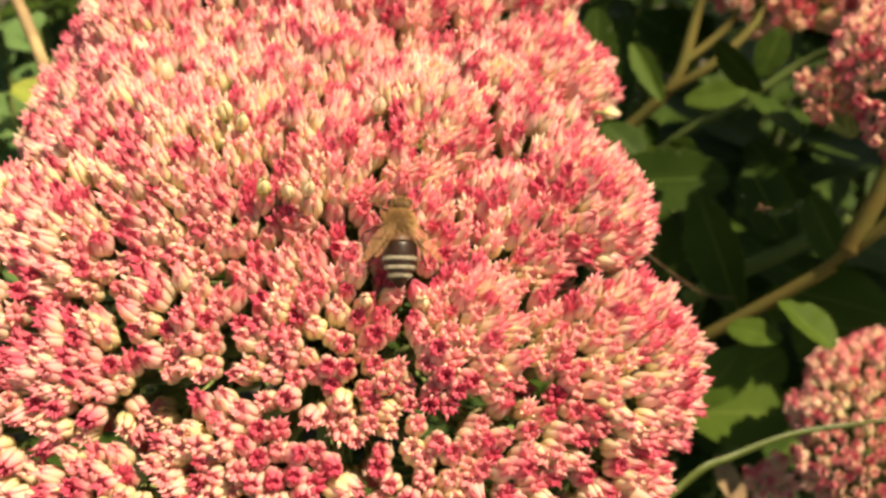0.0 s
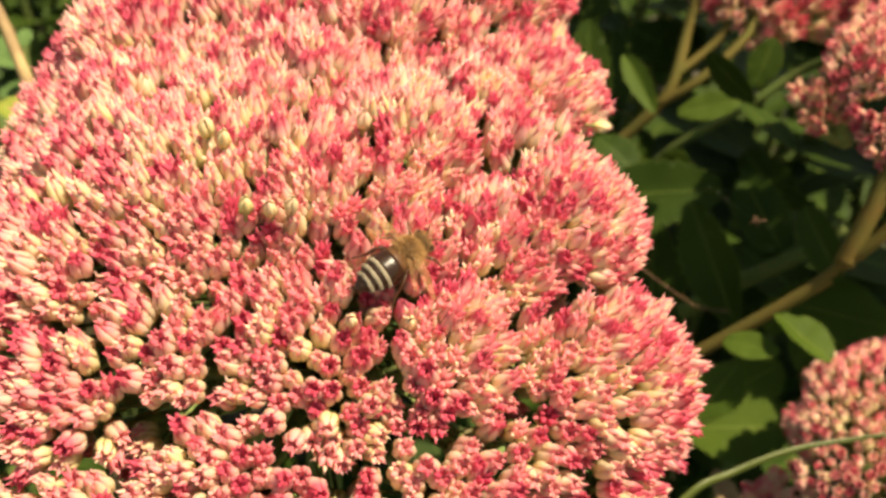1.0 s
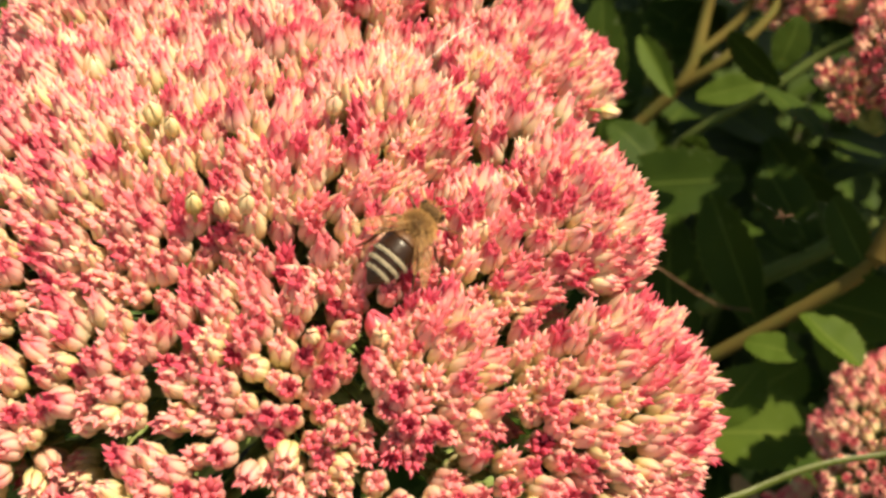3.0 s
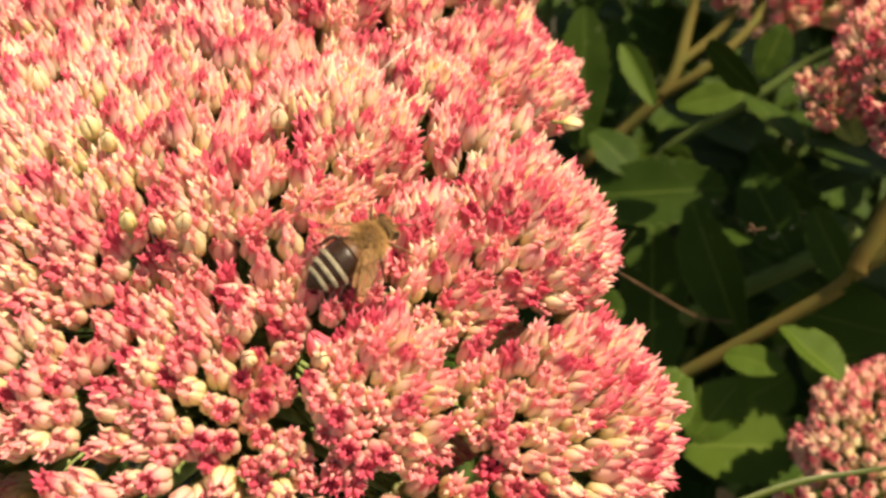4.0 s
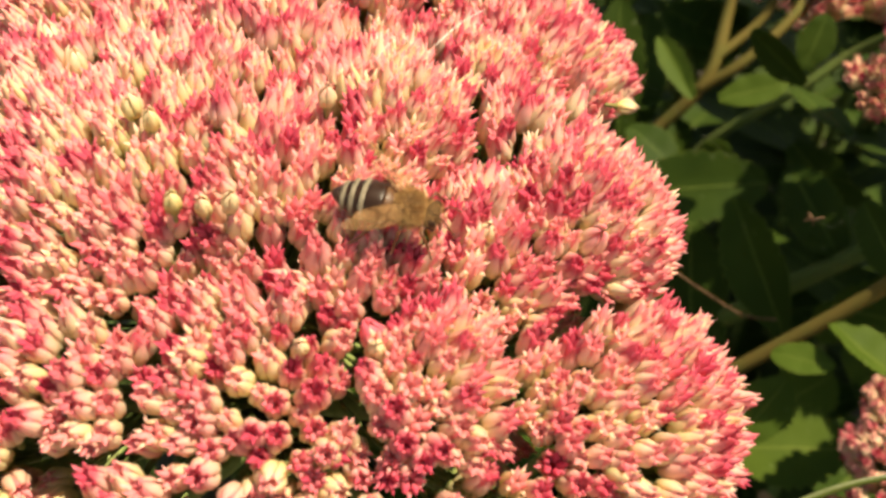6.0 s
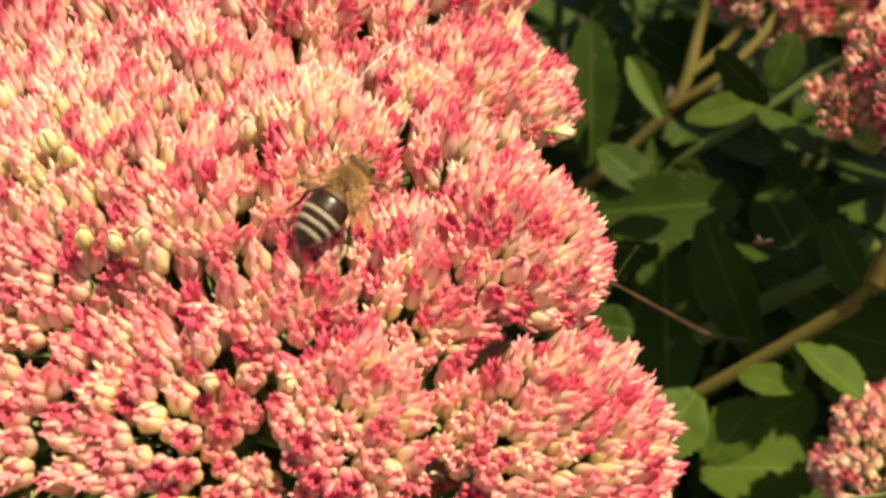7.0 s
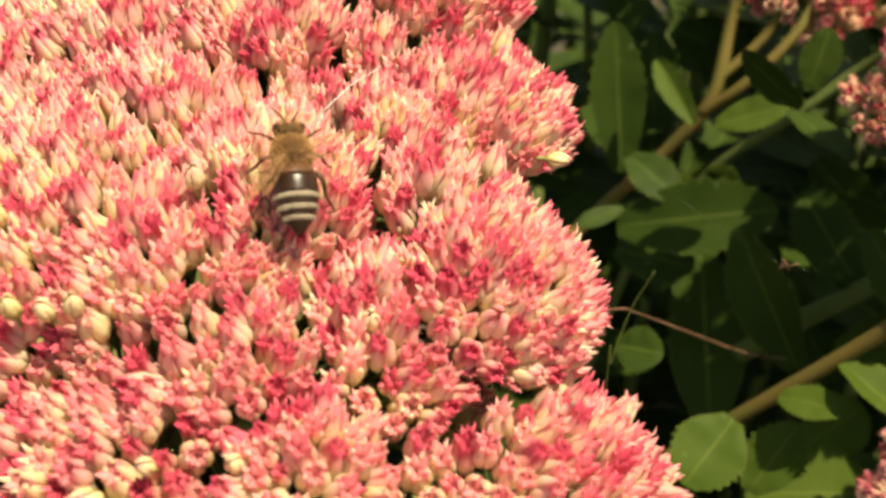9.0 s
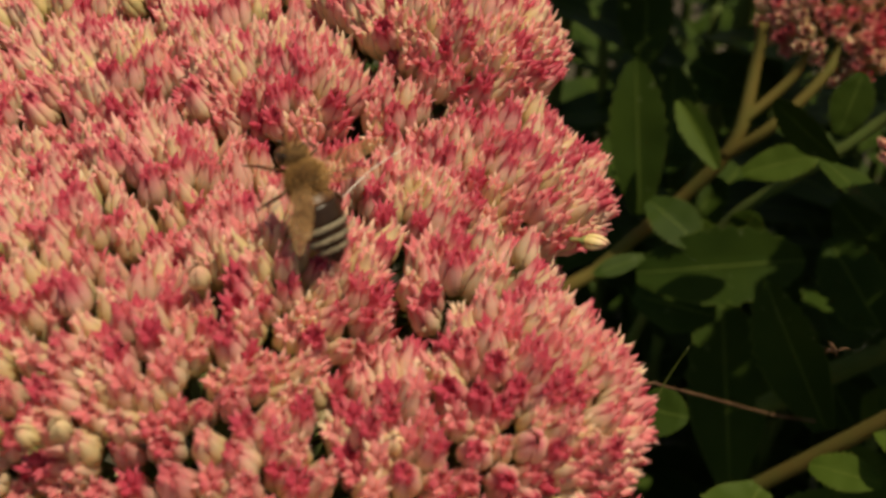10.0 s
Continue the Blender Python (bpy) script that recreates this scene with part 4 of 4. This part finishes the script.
def ball(c, rx, ry, rz, n=14):
    V, F = [], []
    for i in range(n + 1):
        t = math.pi * i / n
        for k in range(2 * n):
            a = math.pi * k / n
            V.append((c[0] + rx * math.sin(t) * math.cos(a), c[1] + ry * math.sin(t) * math.sin(a), c[2] + rz * math.cos(t)))
    for i in range(n):
        for k in range(2 * n):
            a, b = i * 2 * n + k, i * 2 * n + (k + 1) % (2 * n)
            F.append((a, a + 2 * n, b + 2 * n, b))
    return V, F


def honeybee():
    """Head towards +x, back up; the origin lies in the middle of the body."""
    rng = random.Random(12)
    bee = thing("honeybee", (0, 0, 0), "striped brown honeybee with a furry tan thorax crawling over the florets", "bee")
    mm = 0.00108

    def add(name, geo, mat, parent=bee, label="", smooth=True):
        return part(name, mesh_of(name, [Vector(v) for v in geo[0]], geo[1], [mat], smooth=smooth), parent, label)

    # abdomen: six overlapping plates, each with a pale felted hind edge
    def radius(x):
        s = (x + 6.6) / 6.4
        return 2.30 * (1 - (1 - min(max(s, 0.0) / 0.68, 1.0)) ** 2 + 1e-6) ** 0.80 * (1 - 0.20 * max(0.0, (s - 0.78) / 0.22) ** 2)

    long = 1.1
    cuts = [0.2, -0.95, -2.85, -3.95, -4.95, -5.80, -6.25, -6.6]
    abdomen = add("abdomen", lathe([(x * long * mm, max(0.02, radius(x) - 0.10) * mm) for x in np.linspace(0.2, -6.55, 24)], 0.86, 24), SHELL)
    for i in range(7):
        a, b = cuts[i], cuts[i + 1]
        rows = [(x * long * mm, (radius(x) + 0.05 + 0.06 * (a - x) / (a - b)) * mm) for x in np.linspace(a, b + 0.02, 7)]
        if i == 6:
            rows[-1] = (b * long * mm, 0.05 * mm)
        add("plate", lathe(rows, 0.86, 28), RUST if i == 0 else SHELL, abdomen)
        if 1 < i < 5:
            w = (0.42, 0.40, 0.36)[i - 2]
            rows = [(x * long * mm, (radius(x) + 0.125) * mm) for x in np.linspace(a + 0.05, a - w, 5)]
            add("hair_band", lathe(rows, 0.87, 28), BAND, abdomen, "pale felted band")
    V, F = [], []
    for i in range(2, 5):
        a = cuts[i]
        for _ in range(300):
            x = a - rng.uniform(-0.02, 0.32)
            t = rng.uniform(-0.3, 3.44)
            r = radius(x) + 0.11
            p = Vector((x * long, r * math.cos(t), r * 0.87 * math.sin(t))) * mm
            d = (Vector((-1.1, math.cos(t) * 0.6, math.sin(t) * 0.6)) + Vector([rng.gauss(0, 0.2) for _ in range(3)])).normalized()
            f = frame_of(d)
            q = len(V)
            V += [p + f @ Vector((0.020 * mm, 0, 0)), p - f @ Vector((0.022 * mm, 0, 0)), p + f @ Vector((0, 0.022 * mm, 0)), p + d * 0.26 * mm]
            F += [(q, q + 1, q + 3), (q + 1, q + 2, q + 3), (q + 2, q, q + 3)]
    tagged(part("band_hairs", mesh_of("band_hairs", V, F, [BAND], smooth=False), abdomen), kind="stuff")

    thorax = add("thorax", ball((1.45 * mm, 0, 0.15 * mm), 1.85 * mm, 2.0 * mm, 1.75 * mm), SKIN)
    V, F = hairs(rng, 2200, ball_surface((1.45 * mm, 0, 0.15 * mm), 1.82 * mm, 1.98 * mm, 1.73 * mm), 0.72 * mm, 0.032 * mm)
    tagged(part("fur", mesh_of("fur", V, F, [FUR], smooth=False), thorax, "tan fur"), kind="stuff")
    V, F = hairs(rng, 350, ball_surface((-0.5 * mm, 0, 0.1 * mm), 0.9 * mm, 1.75 * mm, 1.5 * mm, 0.0), 0.55 * mm, 0.028 * mm)
    tagged(part("fur", mesh_of("fur", V, F, [FUR], smooth=False), thorax, "tan fur"), kind="stuff")

    head = add("head", ball((4.05 * mm, 0, -0.35 * mm), 0.85 * mm, 1.65 * mm, 1.45 * mm, 12), SKIN)
    V, F = hairs(rng, 420, ball_surface((4.15 * mm, 0, -0.35 * mm), 0.93 * mm, 1.55 * mm, 1.42 * mm, 0.0), 0.5 * mm, 0.026 * mm)
    tagged(part("fur", mesh_of("fur", V, F, [FUR], smooth=False), head, "tan fur"), kind="stuff")
    for sgn in (1, -1):
        add("eye", ball((4.30 * mm, sgn * 1.32 * mm, -0.25 * mm), 0.55 * mm, 0.42 * mm, 0.95 * mm, 10), SHELL, head, "dark compound eye")
        add("antenna", tube_geo([(4.9 * mm, sgn * 0.35 * mm, 0.0), (5.6 * mm, sgn * 0.9 * mm, 0.5 * mm), (6.2 * mm, sgn * 1.3 * mm, 0.0), (6.9 * mm, sgn * 1.5 * mm, -0.8 * mm)], 0.12 * mm, 0.09 * mm, 6, 12), LEGM, head)
    add("mouthparts", tube_geo([(4.7 * mm, 0, -1.3 * mm), (4.9 * mm, 0, -2.1 * mm), (4.8 * mm, 0, -3.0 * mm)], 0.35 * mm, 0.12 * mm, 6, 8), LEGM, head)

    # six bent legs; the hind pair is flat and broad
    for sgn in (1, -1):
        for x, out, back, thick in ((2.9, 3.1, 1.6, 0.24), (1.5, 3.6, -0.8, 0.27), (0.3, 3.4, -3.6, 0.34)):
            knee = (x + back * 0.45, sgn * (1.3 + out * 0.42), 0.2 if thick > 0.3 else -0.1)
            add("leg", tube_geo([(x * mm, sgn * 0.8 * mm, -1.0 * mm), tuple(c * mm for c in knee), ((x + back * 0.85) * mm, sgn * out * 0.98 * mm, -1.5 * mm), ((x + back * 1.1) * mm, sgn * (out + 0.5) * mm, -2.4 * mm), ((x + back * 1.3) * mm, sgn * (out + 0.9) * mm, -2.7 * mm)], thick * mm, 0.09 * mm, 7, 20), LEGM)

    wings = []
    for sgn in (1, -1):
        for span, wide, z in ((7.4, 2.2, 1.30), (5.2, 1.7, 1.15)):
            V, F = [], []
            n = 16
            for side in (0.012, -0.012):
                for i in range(n + 1):
                    s = i / n
                    w = wide * max(0.02, math.sin(math.pi * min(1.0, 0.05 + 0.92 * s ** 0.8))) ** 0.65
                    for q in (-0.38, -0.1, 0.25, 0.62):
                        V.append((-s * span * mm, sgn * q * w * mm, (side + 0.10 * math.sin(s * 9 + q * 7) * s) * mm))
            k = (n + 1) * 4
            for i in range(n):
                for j in range(3):
                    a = i * 4 + j
                    F += [(a, a + 1, a + 5, a + 4), (k + a, k + a + 4, k + a + 5, k + a + 1)]
            w = add("wing", (V, F), WING, bee, "amber translucent wing")
            wings.append((w, sgn, span > 6, z))
    return bee, wings


BEE, WINGS = honeybee()


def motions():
    """The bee's way over the head: its head and its tail at each time."""
    rows = [
        (0, (0.0055, 0.1209, 0.5429), (0.0069, 0.1110, 0.5378)),
        (0.5, (0.0093, 0.1228, 0.5429), (0.0036, 0.1128, 0.5394)),
        (1, (0.0108, 0.1200, 0.5398), (0.0036, 0.1120, 0.5396)),
        (1.5, (0.0103, 0.1201, 0.5394), (0.0031, 0.1131, 0.5404)),
        (2, (0.0108, 0.1188, 0.5388), (0.0031, 0.1118, 0.5396)),
        (3.3, (0.0160, 0.1261, 0.5426), (0.0097, 0.1155, 0.5397)),
        (3.5, (0.0160, 0.1252, 0.5423), (0.0098, 0.1154, 0.5397)),
        (4, (0.0170, 0.1256, 0.5422), (0.0081, 0.1165, 0.5406)),
        (4.5, (0.0167, 0.1257, 0.5423), (0.0056, 0.1191, 0.5424)),
        (5, (0.0165, 0.1241, 0.5417), (0.0056, 0.1180, 0.5419)),
        (5.2, (0.0168, 0.1237, 0.5415), (0.0054, 0.1211, 0.5435)),
        (6.3, (0.0153, 0.1238, 0.5419), (0.0042, 0.1248, 0.5453)),
        (6.5, (0.0170, 0.1255, 0.5422), (0.0044, 0.1243, 0.5450)),
        (7, (0.0162, 0.1350, 0.5462), (0.0100, 0.1237, 0.5437)),
        (7.5, (0.0137, 0.1372, 0.5461), (0.0127, 0.1265, 0.5446)),
        (8, (0.0143, 0.1376, 0.5460), (0.0127, 0.1272, 0.5448)),
        (8.5, (0.0148, 0.1389, 0.5462), (0.0123, 0.1276, 0.5450)),
        (9, (0.0110, 0.1444, 0.5518), (0.0143, 0.1329, 0.5461)),
        (9.5, (0.0100, 0.1474, 0.5518), (0.0180, 0.1383, 0.5464)),
        (10, (0.0080, 0.1496, 0.5575), (0.0150, 0.1434, 0.5483)),
    ]
    keyed = []
    for t, h, q in rows:
        h, q = Vector(h), Vector(q)
        x = (h - q).normalized()
        mid = (h + q) * 0.5
        up = crown_normal(mid.x, mid.y)
        y = up.cross(x).normalized()
        z = x.cross(y)
        m = Matrix((x, y, z)).transposed().to_4x4()
        m.translation = mid + z * 0.0
        keyed.append((t, m @ pose(0.0009, 0, 0.0016, 0, -15, 0)))
    walk(BEE, keyed)
    # wings: degrees away from the body's line, for the bee's left and right side
    spread = [(0.0, 20, 20), (0.5, 30, 30), (1.0, 70, 70), (1.5, 35, 25), (2.0, 60, 40), (3.3, 30, 35), (3.5, 30, 40), (4.0, 50, 40), (4.5, 95, 30), (5.0, 90, 30), (5.2, 40, 25),
              (6.3, 25, 20), (6.5, 40, 20), (7.0, 40, 50), (7.5, 72, 28), (8.0, 34, 26), (8.5, 88, 30), (9.0, 30, 95), (9.5, 18, 100), (10.0, 15, 95)]
    for w, sgn, fore, z in WINGS:
        turned = []
        for t, left, right in spread:
            a = max(38, left if sgn > 0 else right) * (1.0 if fore else 0.82)
            turned.append((t, pose((1.7 if fore else 1.0) * 0.001, sgn * 0.0009, (z + 0.3) * 0.001, -sgn * 42, 7 + 0.12 * a, -sgn * a)))
        walk(w, turned)


motions()
